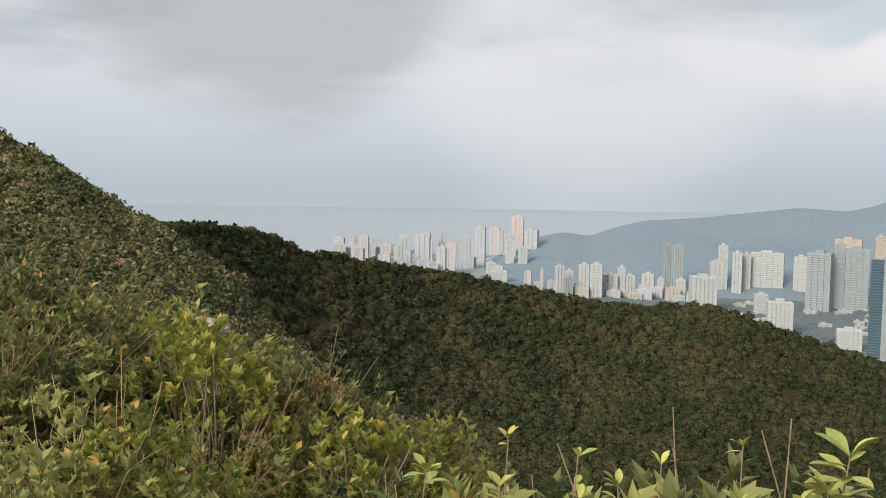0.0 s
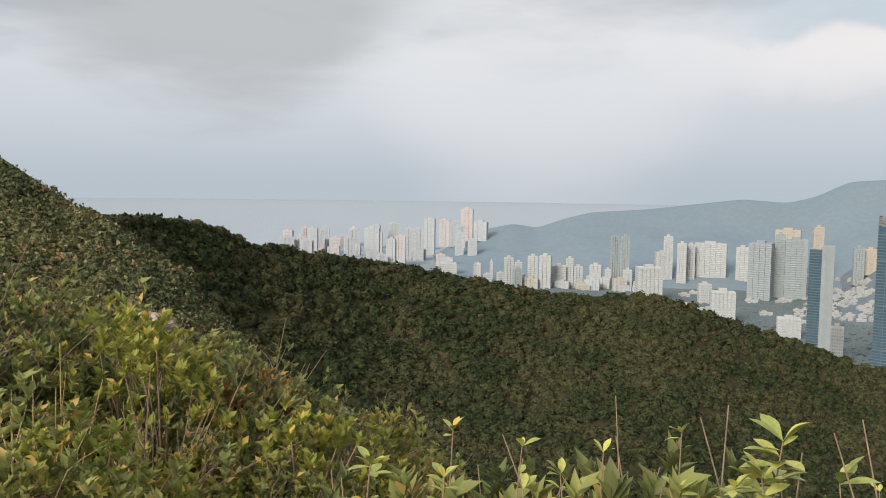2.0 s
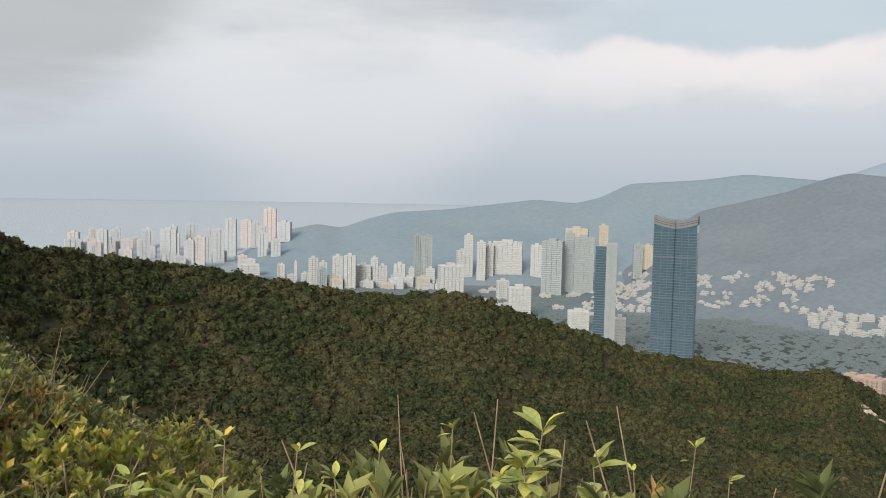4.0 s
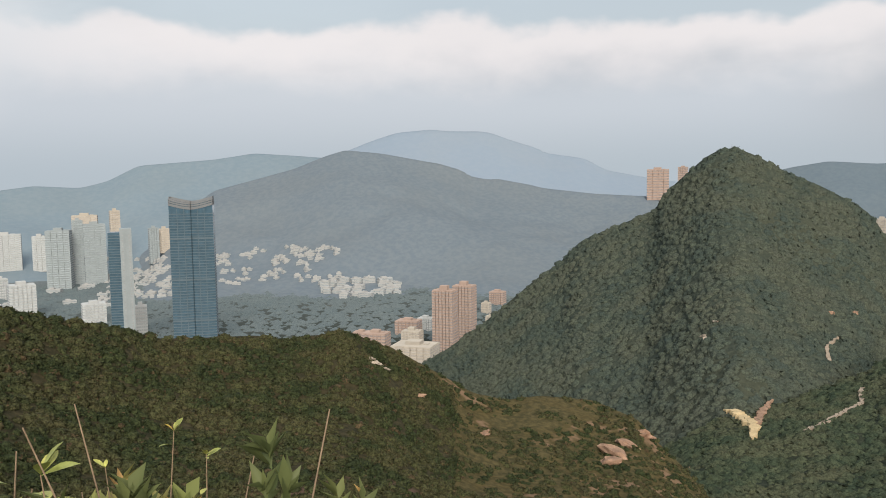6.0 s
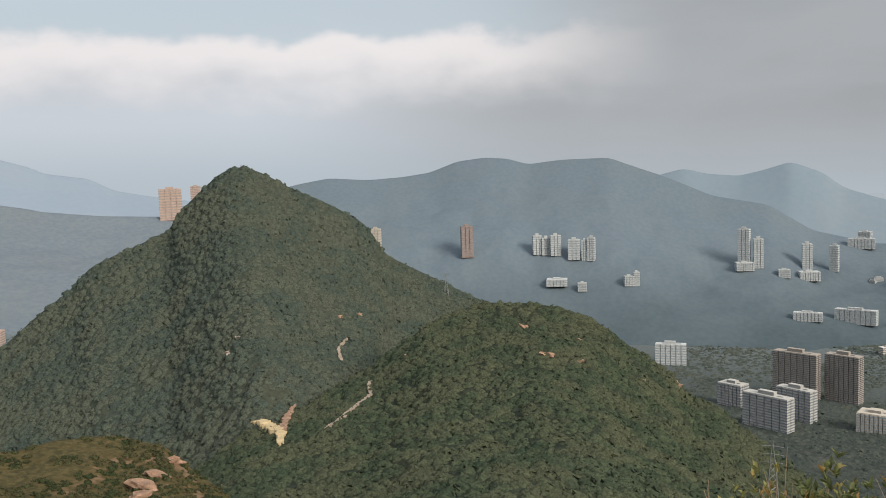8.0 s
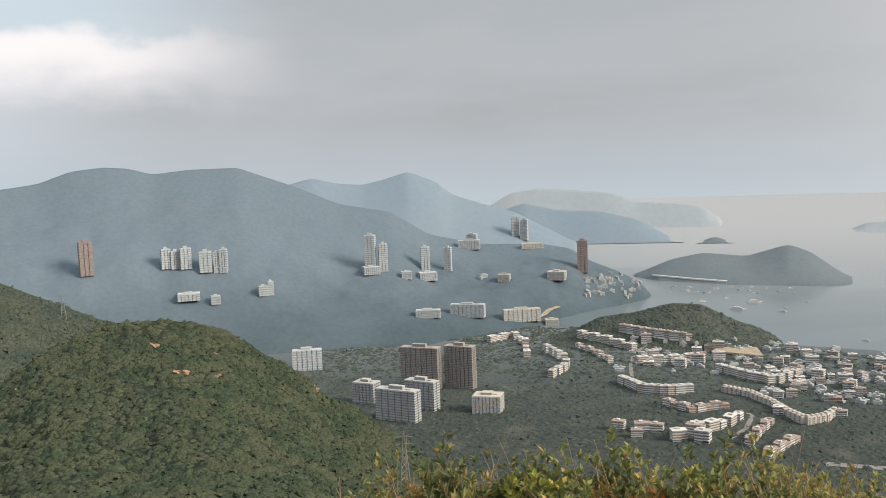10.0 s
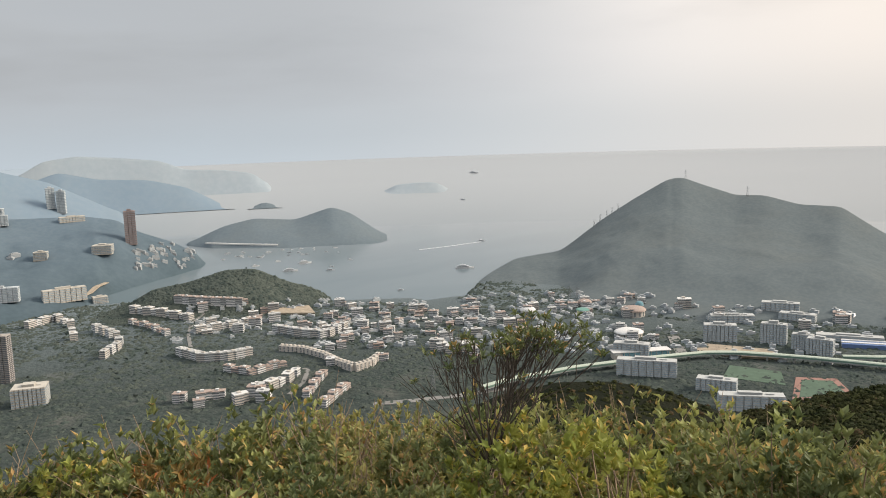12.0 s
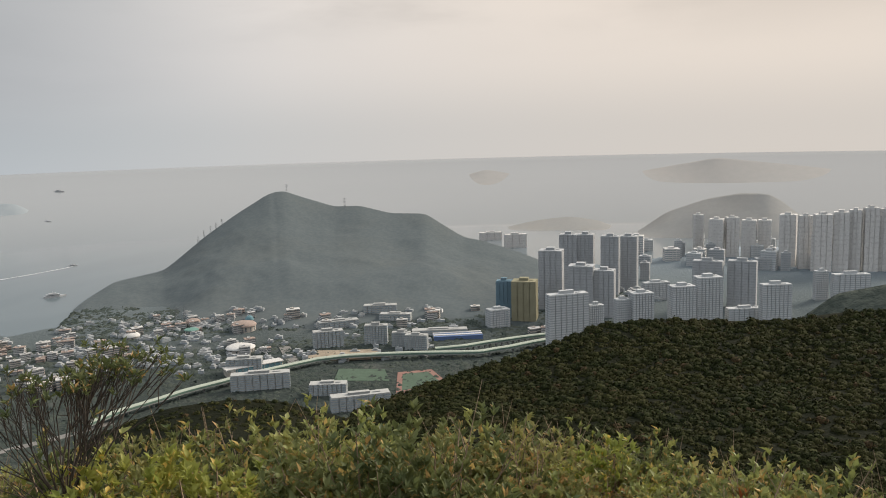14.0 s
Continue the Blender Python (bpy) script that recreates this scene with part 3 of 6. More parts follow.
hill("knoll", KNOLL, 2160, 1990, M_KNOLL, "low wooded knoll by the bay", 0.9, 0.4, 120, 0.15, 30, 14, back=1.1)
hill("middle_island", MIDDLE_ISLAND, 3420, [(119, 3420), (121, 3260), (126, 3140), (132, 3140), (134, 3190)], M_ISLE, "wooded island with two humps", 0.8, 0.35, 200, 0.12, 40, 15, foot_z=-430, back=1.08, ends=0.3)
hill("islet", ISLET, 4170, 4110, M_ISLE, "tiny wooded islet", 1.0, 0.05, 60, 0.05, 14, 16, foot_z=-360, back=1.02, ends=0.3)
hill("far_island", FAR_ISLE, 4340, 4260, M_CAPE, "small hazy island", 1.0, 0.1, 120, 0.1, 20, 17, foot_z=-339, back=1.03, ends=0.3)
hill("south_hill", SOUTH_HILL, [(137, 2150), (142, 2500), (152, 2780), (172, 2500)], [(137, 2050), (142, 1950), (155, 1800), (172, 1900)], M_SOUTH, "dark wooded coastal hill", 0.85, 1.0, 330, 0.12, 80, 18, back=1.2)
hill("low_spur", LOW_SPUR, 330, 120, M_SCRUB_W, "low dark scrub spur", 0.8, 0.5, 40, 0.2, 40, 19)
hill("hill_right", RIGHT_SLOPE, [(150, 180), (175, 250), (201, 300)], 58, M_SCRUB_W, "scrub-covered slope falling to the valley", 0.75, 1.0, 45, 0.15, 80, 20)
hill("hill_right_far", RIGHT_FAR, 900, 600, M_KNOLL, "wooded hillside beyond the slope", 0.9, 0.5, 120, 0.2, 40, 21)
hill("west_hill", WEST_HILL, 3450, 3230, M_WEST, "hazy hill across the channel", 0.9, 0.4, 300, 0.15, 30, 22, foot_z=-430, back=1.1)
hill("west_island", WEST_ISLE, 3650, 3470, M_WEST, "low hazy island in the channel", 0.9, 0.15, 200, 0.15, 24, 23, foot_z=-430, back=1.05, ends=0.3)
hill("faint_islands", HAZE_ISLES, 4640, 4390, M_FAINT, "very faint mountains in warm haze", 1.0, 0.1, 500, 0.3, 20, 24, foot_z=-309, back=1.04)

# ---- vegetation ----
rng = np.random.default_rng(7)


def unit(v):
    return v / np.maximum(np.linalg.norm(v, axis=-1, keepdims=True), 1e-9)


def blades(base, way, side, length, width, fold=0.25):
    """Leaves as folded diamonds: verts and triangles from base points, directions, side vectors and sizes."""
    n = len(base)
    length, width = np.broadcast_to(length, n)[:, None], np.broadcast_to(width, n)[:, None]
    up = unit(np.cross(side, way))
    mid = base + way * length * 0.45
    tip = base + way * length - up * length * 0.08
    V = np.stack([base, mid + side * width * 0.5 + up * width * fold, tip, mid - side * width * 0.5 + up * width * fold], 1).reshape(-1, 3)
    i = np.arange(n)[:, None] * 4
    T = np.concatenate([i + [0, 1, 2], i + [0, 2, 3]], 0)
    return V, T


def clumps(points, radius, count, leaf, squash=0.8):
    """Leafy domes of loose leaf triangles, one dome at each point."""
    n = len(points)
    way = unit(rng.normal(size=(n, count, 3)))
    way[..., 2] = np.abs(way[..., 2]) * 0.9 + 0.05
    way = unit(way)
    lumps = 0.72 + 0.38 * rng.random((n, count, 1))
    c = points[:, None, :] + way * radius[:, None, None] * lumps * np.array([1, 1, squash])
    normal = unit(way + 0.75 * rng.normal(size=way.shape))
    a = unit(np.cross(normal, unit(rng.normal(size=way.shape))))
    b = np.cross(normal, a)
    s = (radius[:, None, None] * leaf) * (0.6 + 0.8 * rng.random((n, count, 1)))
    V = np.stack([c + a * s, c - a * s * 0.55 + b * s * 0.9, c - a * s * 0.55 - b * s * 0.9], 2).reshape(-1, 3)
    return V, np.arange(len(V)).reshape(-1, 3)


def dome_template(level=2, cut=-0.6):
    bm = bmesh.new()
    bmesh.ops.create_icosphere(bm, subdivisions=level, radius=1.0)
    bmesh.ops.delete(bm, geom=[v for v in bm.verts if v.co.z < cut], context="VERTS")
    bm.verts.index_update()
    V = np.array([v.co[:] for v in bm.verts])
    T = np.array([[v.index for v in f.verts] for f in bm.faces])
    bm.free()
    return V, T


DOME, ROUGH_DOME = dome_template(), dome_template(1, -0.95)


def domes(points, radius, squash=0.85):
    """Bumpy closed crowns, each with its own lumps."""
    V, T = DOME if radius.mean() < 2.0 else ROUGH_DOME
    n = len(points)
    lump = 0.8 + 0.42 * rng.random((n, len(V), 1))
    turn = rng.random(n) * 2 * np.pi
    c, s = np.cos(turn)[:, None], np.sin(turn)[:, None]
    W = np.stack([V[None, :, 0] * c - V[None, :, 1] * s, V[None, :, 0] * s + V[None, :, 1] * c, np.broadcast_to(V[None, :, 2], (n, len(V)))], -1)
    W = points[:, None, :] + W * lump * radius[:, None, None] * np.array([1, 1, squash])
    Tn = (T[None] + (np.arange(n) * len(V))[:, None, None]).reshape(-1, 3)
    return W.reshape(-1, 3), Tn


def hill_points(name, count, u_lo=0.0, u_hi=1.0, az_lo=-99, az_hi=999, bare=0.0, bare_size=30.0):
    """Points spread over the seen face of a hill, thinned on bare patches."""
    az, u, V = HILLS[name]
    ok = np.where((az > az_lo) & (az < az_hi))[0]
    i = ok[0] + rng.random(count * 2) * (len(ok) - 1.001)
    k = (u_lo + (u_hi - u_lo) * rng.random(count * 2)) * (len(u) - 1.001)
    r = np.linalg.norm(V[i.astype(int), k.astype(int), :2], axis=1)
    far = np.linalg.norm(V[ok, int((len(u) - 1) * u_hi), :2], axis=1).max()
    chance = r / far
    i0, k0 = i.astype(int), k.astype(int)
    fi, fk = (i - i0)[:, None], (k - k0)[:, None]
    P = (V[i0, k0] * (1 - fi) + V[i0 + 1, k0] * fi) * (1 - fk) + (V[i0, k0 + 1] * (1 - fi) + V[i0 + 1, k0 + 1] * fi) * fk
    keep = rng.random(len(P)) < chance * 1.1
    if bare:
        keep &= fbm(P[:, 0], P[:, 1], bare_size, 3, 31) < bare
    return P[keep][:count]


def scrub(name, parts, mat, label, sink=0.12):
    """Joined leafy domes: parts of (points, mean radius, leaves a dome, leaf size)."""
    VV, TT, base = [], [], 0
    for points, mean, count, leaf in parts:
        radius = mean * (0.6 + 0.85 * rng.random(len(points)) ** 1.5)
        P = points - np.array([0, 0, 1.0]) * radius[:, None] * sink
        pieces = [domes(P, radius * (0.95 if count < 10 else 0.82 if count < 40 else 0.7))]
        if count:
            pieces.append(clumps(P, radius, count, leaf))
        for V, T in pieces:
            VV.append(V)
            TT.append(T + base)
            base += len(V)
    ob = mesh_object(name, np.concatenate(VV), np.concatenate(TT), mat, True)
    return tagged(ob, label, "vegetation", kind="stuff")


scrub("ridge_scrub", [(hill_points("hill_ridge", 9500, 0.28, 1.0, -22, 51, 0.7), 1.3, 34, 0.22),
                      (hill_points("hill_ridge", 5200, 0.03, 0.4, -22, 51, 0.7), 0.85, 36, 0.2),
                      (hill_points("hill_ridge", 700, 0.95, 1.0, -22, 51), 0.95, 24, 0.22),
                      (hill_points("hill_ridge_end", 2900, 0.0, 1.0, 44, 71, 0.36, 26), 1.1, 26, 0.22)],
      M_LEAF_HILL, "dense low green and brown scrub covering the ridge")
scrub("slope_scrub", [(hill_points("hill_left", 2600, 0.0, 1.0, -31, 3), 0.62, 60, 0.15),
                      (hill_points("hill_left", 400, 0.9, 1.0, -31, -8), 0.45, 50, 0.15)],
      M_LEAF_SLOPE, "dark green scrub covering the steep hillside", 0.5)
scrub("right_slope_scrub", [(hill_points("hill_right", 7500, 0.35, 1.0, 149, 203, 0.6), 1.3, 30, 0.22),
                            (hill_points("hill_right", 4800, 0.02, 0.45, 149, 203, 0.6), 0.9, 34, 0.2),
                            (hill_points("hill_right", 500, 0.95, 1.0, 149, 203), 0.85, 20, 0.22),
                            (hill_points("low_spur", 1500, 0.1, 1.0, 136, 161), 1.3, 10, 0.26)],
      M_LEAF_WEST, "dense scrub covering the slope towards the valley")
scrub("forest", [(hill_points("hill_peak", 16500, 0.05, 1.0, 45, 90, 0.85, 60), 4.3, 4, 0.3)],
      M_LEAF_FAR, "dense evergreen forest covering the peak", 0.42)
scrub("shoulder_forest", [(hill_points("hill_shoulder", 15000, 0.0, 1.0, 57, 113, 0.8, 50), 3.4, 4, 0.3)],
      M_LEAF_NEAR, "dense dark green forest covering the shoulder", 0.35)


def valley_trees(count, az_lo, az_hi, r_lo, r_hi, cut):
    az, r = az_lo + (az_hi - az_lo) * rng.random(count), r_lo + (r_hi - r_lo) * np.sqrt(rng.random(count))
    x, y = spot(az, r)
    z = ground_height(az, r)
    keep = (fbm(x, y, 70, 3, 5) > cut) & (z > -427)
    return np.stack([x, y, z + EYE], 1)[keep]


scrub("valley_trees", [(valley_trees(30000, 97, 176, 900, 2350, -0.45), 7.8, 1, 0.36)],
      M_LEAF_VALLEY, "hazy dark green trees between the houses in the valley", 0.5)
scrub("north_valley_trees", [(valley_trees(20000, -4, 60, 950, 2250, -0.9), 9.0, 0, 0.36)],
      M_LEAF_NORTH, "trees of the northern valley, coloured blue-green for haze", 0.4)
scrub("knoll_trees", [(hill_points("knoll", 1500, 0.0, 1.0, 112, 131), 6.5, 2, 0.36)],
      M_LEAF_VALLEY, "dark green woods on the knoll by the bay", 0.5)


# near shrubs -------------------------------------------------------------
def tube(path, r0, r1, sides=5):
    """A tapered stem along a polyline."""
    path = np.asarray(path, float)
    n = len(path)
    t = unit(np.gradient(path, axis=0))
    a = unit(np.cross(t, np.array([0.31, 0.77, 0.55])))
    b = np.cross(t, a)
    ang = np.arange(sides) * 2 * np.pi / sides
    rad = np.linspace(r0, r1, n)[:, None, None]
    V = path[:, None, :] + rad * (a[:, None, :] * np.cos(ang)[None, :, None] + b[:, None, :] * np.sin(ang)[None, :, None])
    i = (np.arange(n - 1)[:, None] * sides + np.arange(sides)[None, :]).ravel()
    j = (np.arange(n - 1)[:, None] * sides + (np.arange(sides)[None, :] + 1) % sides).ravel()
    Q = np.stack([i, j, j + sides, i + sides], 1)
    return V.reshape(-1, 3), Q


def join(pieces):
    VV, FF, base = [], [], 0
    for V, Fc in pieces:
        VV.append(V)
        FF.append(Fc + base)
        base += len(V)
    return np.concatenate(VV), np.concatenate(FF)


def rosettes(tips, ways, count, length, width, spread=0.9):
    """Leaves that radiate from twig tips, mostly upwards."""
    n = len(tips)
    ways = np.repeat(ways, count, 0)
    base = np.repeat(tips, count, 0)
    out = unit(np.cross(ways, unit(rng.normal(size=ways.shape))))
    lean = spread * (0.35 + 0.9 * rng.random((len(base), 1)))
    way = unit(ways * 0.8 + out * lean)
    side = unit(np.cross(way, ways + 0.2 * rng.normal(size=ways.shape)))
    base = base - ways * (rng.random((len(base), 1)) * length * 0.7)
    L = length * (0.6 + 0.6 * rng.random(len(base)))
    return blades(base, way, side, L, L * width / length, 0.22)


def shrub(name, mat, label, radius, height, tips, leaves, length, width, bare_twigs=0, spread=0.9):
    """A shrub: stems from one foot, rosettes of leaves at the tips over an uneven dome."""
    lobes = max(8, tips // 11)
    heart = unit(np.stack([rng.normal(size=lobes), rng.normal(size=lobes), np.abs(rng.normal(size=lobes)) * 0.9 + 0.1], 1))
    out = 0.68 + 0.4 * rng.random((lobes, 1))
    pick_lobe = rng.integers(0, lobes, tips)
    way = unit(heart[pick_lobe] + rng.normal(size=(tips, 3)) * 0.15)
    reach = out[pick_lobe] * (0.82 + 0.2 * rng.random((tips, 1)))
    lump = 1 + 0.25 * np.sin(way[:, :1] * 5 + rng.random() * 6) * np.cos(way[:, 1:2] * 4 + rng.random() * 6)
    tip = way * reach * lump * np.array([radius, radius, height])
    tip[:, 2] = np.maximum(tip[:, 2], 0.08 * height)
    grow = unit(way * 0.5 + np.array([0, 0, 0.75]) + 0.25 * rng.normal(size=way.shape))
    foot = new(name)
    lv, lt = rosettes(tip, grow, leaves, length, width, spread)
    ob = mesh_object("foliage", lv, lt, mat)
    ob.parent = foot
    stems = []
    for k in range(min(tips, 16)):
        a, b = np.zeros(3), tip[k]
        m = (a + b) / 2 + np.array([0, 0, -0.08 * height]) + rng.normal(size=3) * 0.03
        stems.append(tube([a, m, b], 0.010, 0.003, 4))
    for k in range(bare_twigs):
        d = unit(np.array([rng.normal() * 0.6, rng.normal() * 0.6, 1.0]))
        a = d * np.array([radius, radius, height]) * 0.4
        b = a + d * height * (0.5 + 0.5 * rng.random()) + rng.normal(size=3) * 0.05
        m = (a + b) / 2 + rng.normal(size=3) * 0.03
        stems.append(tube([a, m, b], 0.004, 0.0015, 4))
        c = m + unit(d + rng.normal(size=3) * 0.5) * height * 0.3
        stems.append(tube([m, (m + c) / 2 + rng.normal(size=3) * 0.01, c], 0.003, 0.001, 4))
    sv, sq = join(stems)
    st = mesh_object("stem_frame", sv, sq, M_TWIG)
    st.parent = foot
    return tagged(foot, label, "shrub", "shrubs on the hilltop")


PROTOS = [
    shrub("shrub", M_LEAF_GREEN, "green broadleaf shrub with upright leaf tufts", 0.55, 0.62, 300, 10, 0.050, 0.024, 3),
    shrub("shrub", M_LEAF_DARK, "dark green glossy shrub with dense narrow leaves", 0.58, 0.66, 300, 10, 0.058, 0.023, 2),
    shrub("shrub", M_LEAF_OLIVE, "olive and yellowing shrub with small leaves", 0.55, 0.55, 300, 9, 0.042, 0.019, 6),
    shrub("shrub", M_LEAF_LIME, "bright lime-green shrub with fresh leaf tufts", 0.5, 0.66, 260, 10, 0.050, 0.025, 2),
    shrub("shrub", M_LEAF_RUST, "rusty orange-brown shrub with withered leaves", 0.42, 0.5, 170, 8, 0.046, 0.015, 5),
    shrub("shrub", M_LEAF_OLIVE, "thin twiggy shrub with few yellowed leaves", 0.5, 0.6, 80, 6, 0.042, 0.015, 22),
]
PROTO_HEIGHT = (0.62, 0.66, 0.55, 0.66, 0.5, 0.6)


SHRUB_MATS = (M_LEAF_GREEN, M_LEAF_DARK, M_LEAF_OLIVE, M_LEAF_LIME, M_LEAF_RUST, M_LEAF_OLIVE)
POOL, SINGLE = [], 6.6


def mesh_arrays(ob):
    me = ob.data
    V = np.empty(len(me.vertices) * 3, np.float32)
    me.vertices.foreach_get("co", V)
    Fc = np.empty(len(me.loops), np.int32)
    me.loops.foreach_get("vertex_index", Fc)
    return V.reshape(-1, 3), Fc.reshape(len(me.polygons), -1)


def thinned(V, Fc):
    """Every other leaf, somewhat larger, for the farther shrubs."""
    W = V.reshape(-1, 4, 3)[::2]
    c = W.mean(1, keepdims=True)
    W = (c + (W - c) * 1.28).reshape(-1, 3)
    i = np.arange(len(W) // 4)[:, None] * 4
    return W, np.concatenate([i + [0, 1, 2], i + [0, 2, 3]], 0)


LEAF_ARRAYS = [thinned(*mesh_arrays(p.children[0])) for p in PROTOS]
STEM_ARRAYS = [mesh_arrays(p.children[1]) for p in PROTOS]


def plant(k, az, r, scale, top=None):
    """A shrub rooted on the hilltop at a bearing and distance; top: elevation its crown should reach."""
    g = float(ground_height(az, r))
    if top is not None:
        scale = max(0.3, (r * math.tan(radians(top)) - g) / (PROTO_HEIGHT[k] * 0.98))
    x, y = spot(az, r)
    m = pose(x, y, g + EYE - 0.03, 0, 0, rng.random() * 360)
    full = m @ Matrix.Diagonal((min(scale, 1.5), min(scale, 1.5), scale, 1))
    if r < SINGLE:
        foot = copy_thing(PROTOS[k], m)
        foot.scale = (min(scale, 1.5), min(scale, 1.5), scale)
    else:
        POOL.append((k, np.array(full)))


def brush_row(az_lo, az_hi, r_lo, r_hi, count, weights, scale):
    for _ in range(count):
        k = int(rng.choice(6, p=weights))
        r = math.sqrt(r_lo ** 2 + (r_hi ** 2 - r_lo ** 2) * rng.random())
        plant(k, az_lo + (az_hi - az_lo) * rng.random(), r, scale * (0.75 + 0.5 * rng.random()))


# the slope up to the left, the open middle, the southern rim
brush_row(-33, -4, 3.4, 11.5, 100, (0.30, 0.24, 0.24, 0.08, 0.04, 0.10), 1.05)
brush_row(-4, 26, 3.6, 9.5, 34, (0.25, 0.2, 0.25, 0.15, 0.05, 0.10), 0.85)
brush_row(98, 202, 3.6, 11.0, 260, (0.30, 0.38, 0.17, 0.06, 0.05, 0.04), 1.0)
# the brush rim against the valley
for az in np.arange(100, 202, 1.5):
    k = int(rng.choice(6, p=(0.34, 0.34, 0.22, 0.05, 0.03, 0.02)))
    a = az + rng.random()
    plant(k, a, EDGE_R * (0.8 + 0.25 * rng.random()), 1, float(curve_at(BRUSH_EDGE, a)) + 0.5 * rng.normal())
for az in np.arange(-31, 2, 1.1):
    k = int(rng.choice(6, p=(0.3, 0.14, 0.2, 0.24, 0.07, 0.05)))
    plant(k, az + rng.random(), EDGE_R * (0.85 + 0.25 * rng.random()), 1, float(curve_at(BRUSH_EDGE, az)) + 0.4 * rng.normal())
# low leafy fringe right before the viewpoint
for az in np.arange(-3, 40, 0.75):
    a = az + 0.6 * rng.random()
    plant(int(rng.choice(6, p=(0.40, 0.22, 0.24, 0.14, 0.0, 0.0))), a, 2.2 + 0.8 * rng.random(), 1, -23.6 - 0.5 * max(0, a - 30) * 0.1 + 0.55 * rng.normal())
# marked single shrubs
for k, az, r, top in ((3, -17.0, 6.0, -7.7), (3, -15.6, 5.6, -9.0), (3, -25.2, 8.0, -6.2), (4, -10.6, 7.5, -11.2), (4, -29.0, 7.0, -6.5), (3, -6.0, 5.0, -15.0),
                      (3, 148.5, 6.0, -18.4), (3, 141.0, 6.5, -18.2), (4, 121.0, 7.0, -18.6), (4, 180.5, 5.0, -20.4), (4, 182.5, 5.2, -20.6), (1, 157.5, 6.8, -18.6), (1, 163.0, 6.4, -18.8), (3, 166.0, 4.6, -23)):
    plant(k, az, r, 1, top)
for p in PROTOS:
    x, y = spot(-40.0 - 4 * PROTOS.index(p), 6.0)
    p.location = (x, y, float(ground_height(-34, 6.0)) + EYE - 0.03)


def brush_stuff(name, arrays, label, mats):
    """The farther shrubs, joined."""
    VV, FF, slot, base = [], [], [], 0
    for k, m in POOL:
        V, Fc = arrays[k]
        VV.append(V @ m[:3, :3].T + m[:3, 3])
        FF.append(Fc + base)
        slot.append(np.full(len(Fc), k if len(mats) > 1 else 0, np.int32))
        base += len(V)
    ob = mesh_object(name, np.concatenate(VV), np.concatenate(FF), mats[0])
    for m in mats[1:]:
        ob.data.materials.append(m)
    ob.data.polygons.foreach_set("material_index", np.concatenate(slot))
    return tagged(ob, label, "vegetation", kind="stuff")


brush_stuff("hilltop_brush", LEAF_ARRAYS, "mixed green, olive and rusty shrubs on the hilltop rim", SHRUB_MATS)
brush_stuff("hilltop_twigs", STEM_ARRAYS, "thin brown twigs of the hilltop shrubs", (M_TWIG,))


def small_tree(az, r, top, label):
    """A wind-shaped little tree: crooked trunk, a vase of thin branching limbs, a flat crown of leaf tufts leaning to one side."""
    g = float(ground_height(az, r))
    high = r * math.tan(radians(top)) - g
    foot = new("small_tree")
    x, y = spot(az, r)
    foot.matrix_world = pose(x, y, g + EYE - 0.02, 0, 0, -az)
    fork = np.array([0.02, 0.0, high * 0.44])
    limbs = [tube([np.zeros(3), np.array([-0.05, 0.03, high * 0.2]), np.array([0.05, 0.0, high * 0.4]), fork], 0.022, 0.015, 7)]
    tips, ways = [], []
    for k in range(17):
        # where this limb's fan ends on the crown's shallow dome
        a, q = 2 * math.pi * (k * 3 + 0.9 * rng.random()) / 17, 0.08 + 0.85 * rng.random()
        dx, dy = q * math.cos(a), q * math.sin(a)
        goal = np.array([0.20 + 0.74 * dx, 0.5 * dy, high * (0.97 - 0.13 * q * q) + 0.02 * rng.normal()])
        thin = dx < -0.35
        start = fork * (0.8 + 0.2 * rng.random())
        knee = start + (goal - start) * np.array([0.60, 0.60, 0.50]) + rng.normal(size=3) * 0.05
        limbs.append(tube([start, (start + knee) / 2 + rng.normal(size=3) * 0.02, knee], 0.009, 0.006, 5))
        for _ in range(4):
            end = goal + rng.normal(size=3) * np.array([0.13, 0.13, 0.045])
            mid = knee + (end - knee) * 0.5 + rng.normal(size=3) * 0.025 - np.array([0, 0, 0.02])
            limbs.append(tube([knee, mid, end], 0.005, 0.003, 4))
            for _ in range(3):
                tip = end + np.array([rng.normal() * 0.055, rng.normal() * 0.055, 0.03 + 0.05 * rng.random()])
                limbs.append(tube([mid + (end - mid) * rng.random() * 0.8, (mid + tip) / 2 + rng.normal(size=3) * 0.015, tip], 0.0035, 0.0018, 4))
                if not thin or rng.random() < 0.25:
                    tips.append(tip)
                    ways.append(unit(np.array([rng.normal() * 0.3, rng.normal() * 0.3, 1.0])))
    for k in range(9):
        # dead twigs low in the vase
        a = 2 * math.pi * rng.random()
        end = fork + np.array([0.38 * math.cos(a) - 0.08, 0.3 * math.sin(a), high * (0.08 + 0.2 * rng.random())])
        mid = (fork * 0.85 + end) / 2 + rng.normal(size=3) * 0.03
        limbs.append(tube([fork * 0.85, mid, end], 0.006, 0.002, 4))
        limbs.append(tube([mid, mid + unit(rng.normal(size=3) + np.array([0, 0, 1.2])) * 0.14], 0.003, 0.001, 4))
    tips, ways = np.array(tips), np.array(ways)
    sv, sq = join(limbs)
    tr = mesh_object("trunk", sv, sq, M_BARK)
    tr.parent = foot
    lv, lt = rosettes(tips, ways, 9, 0.060, 0.020, 1.1)
    cr = mesh_object("crown", lv, lt, M_LEAF_DARK)
    cr.parent = foot
    return tagged(foot, label, "tree")


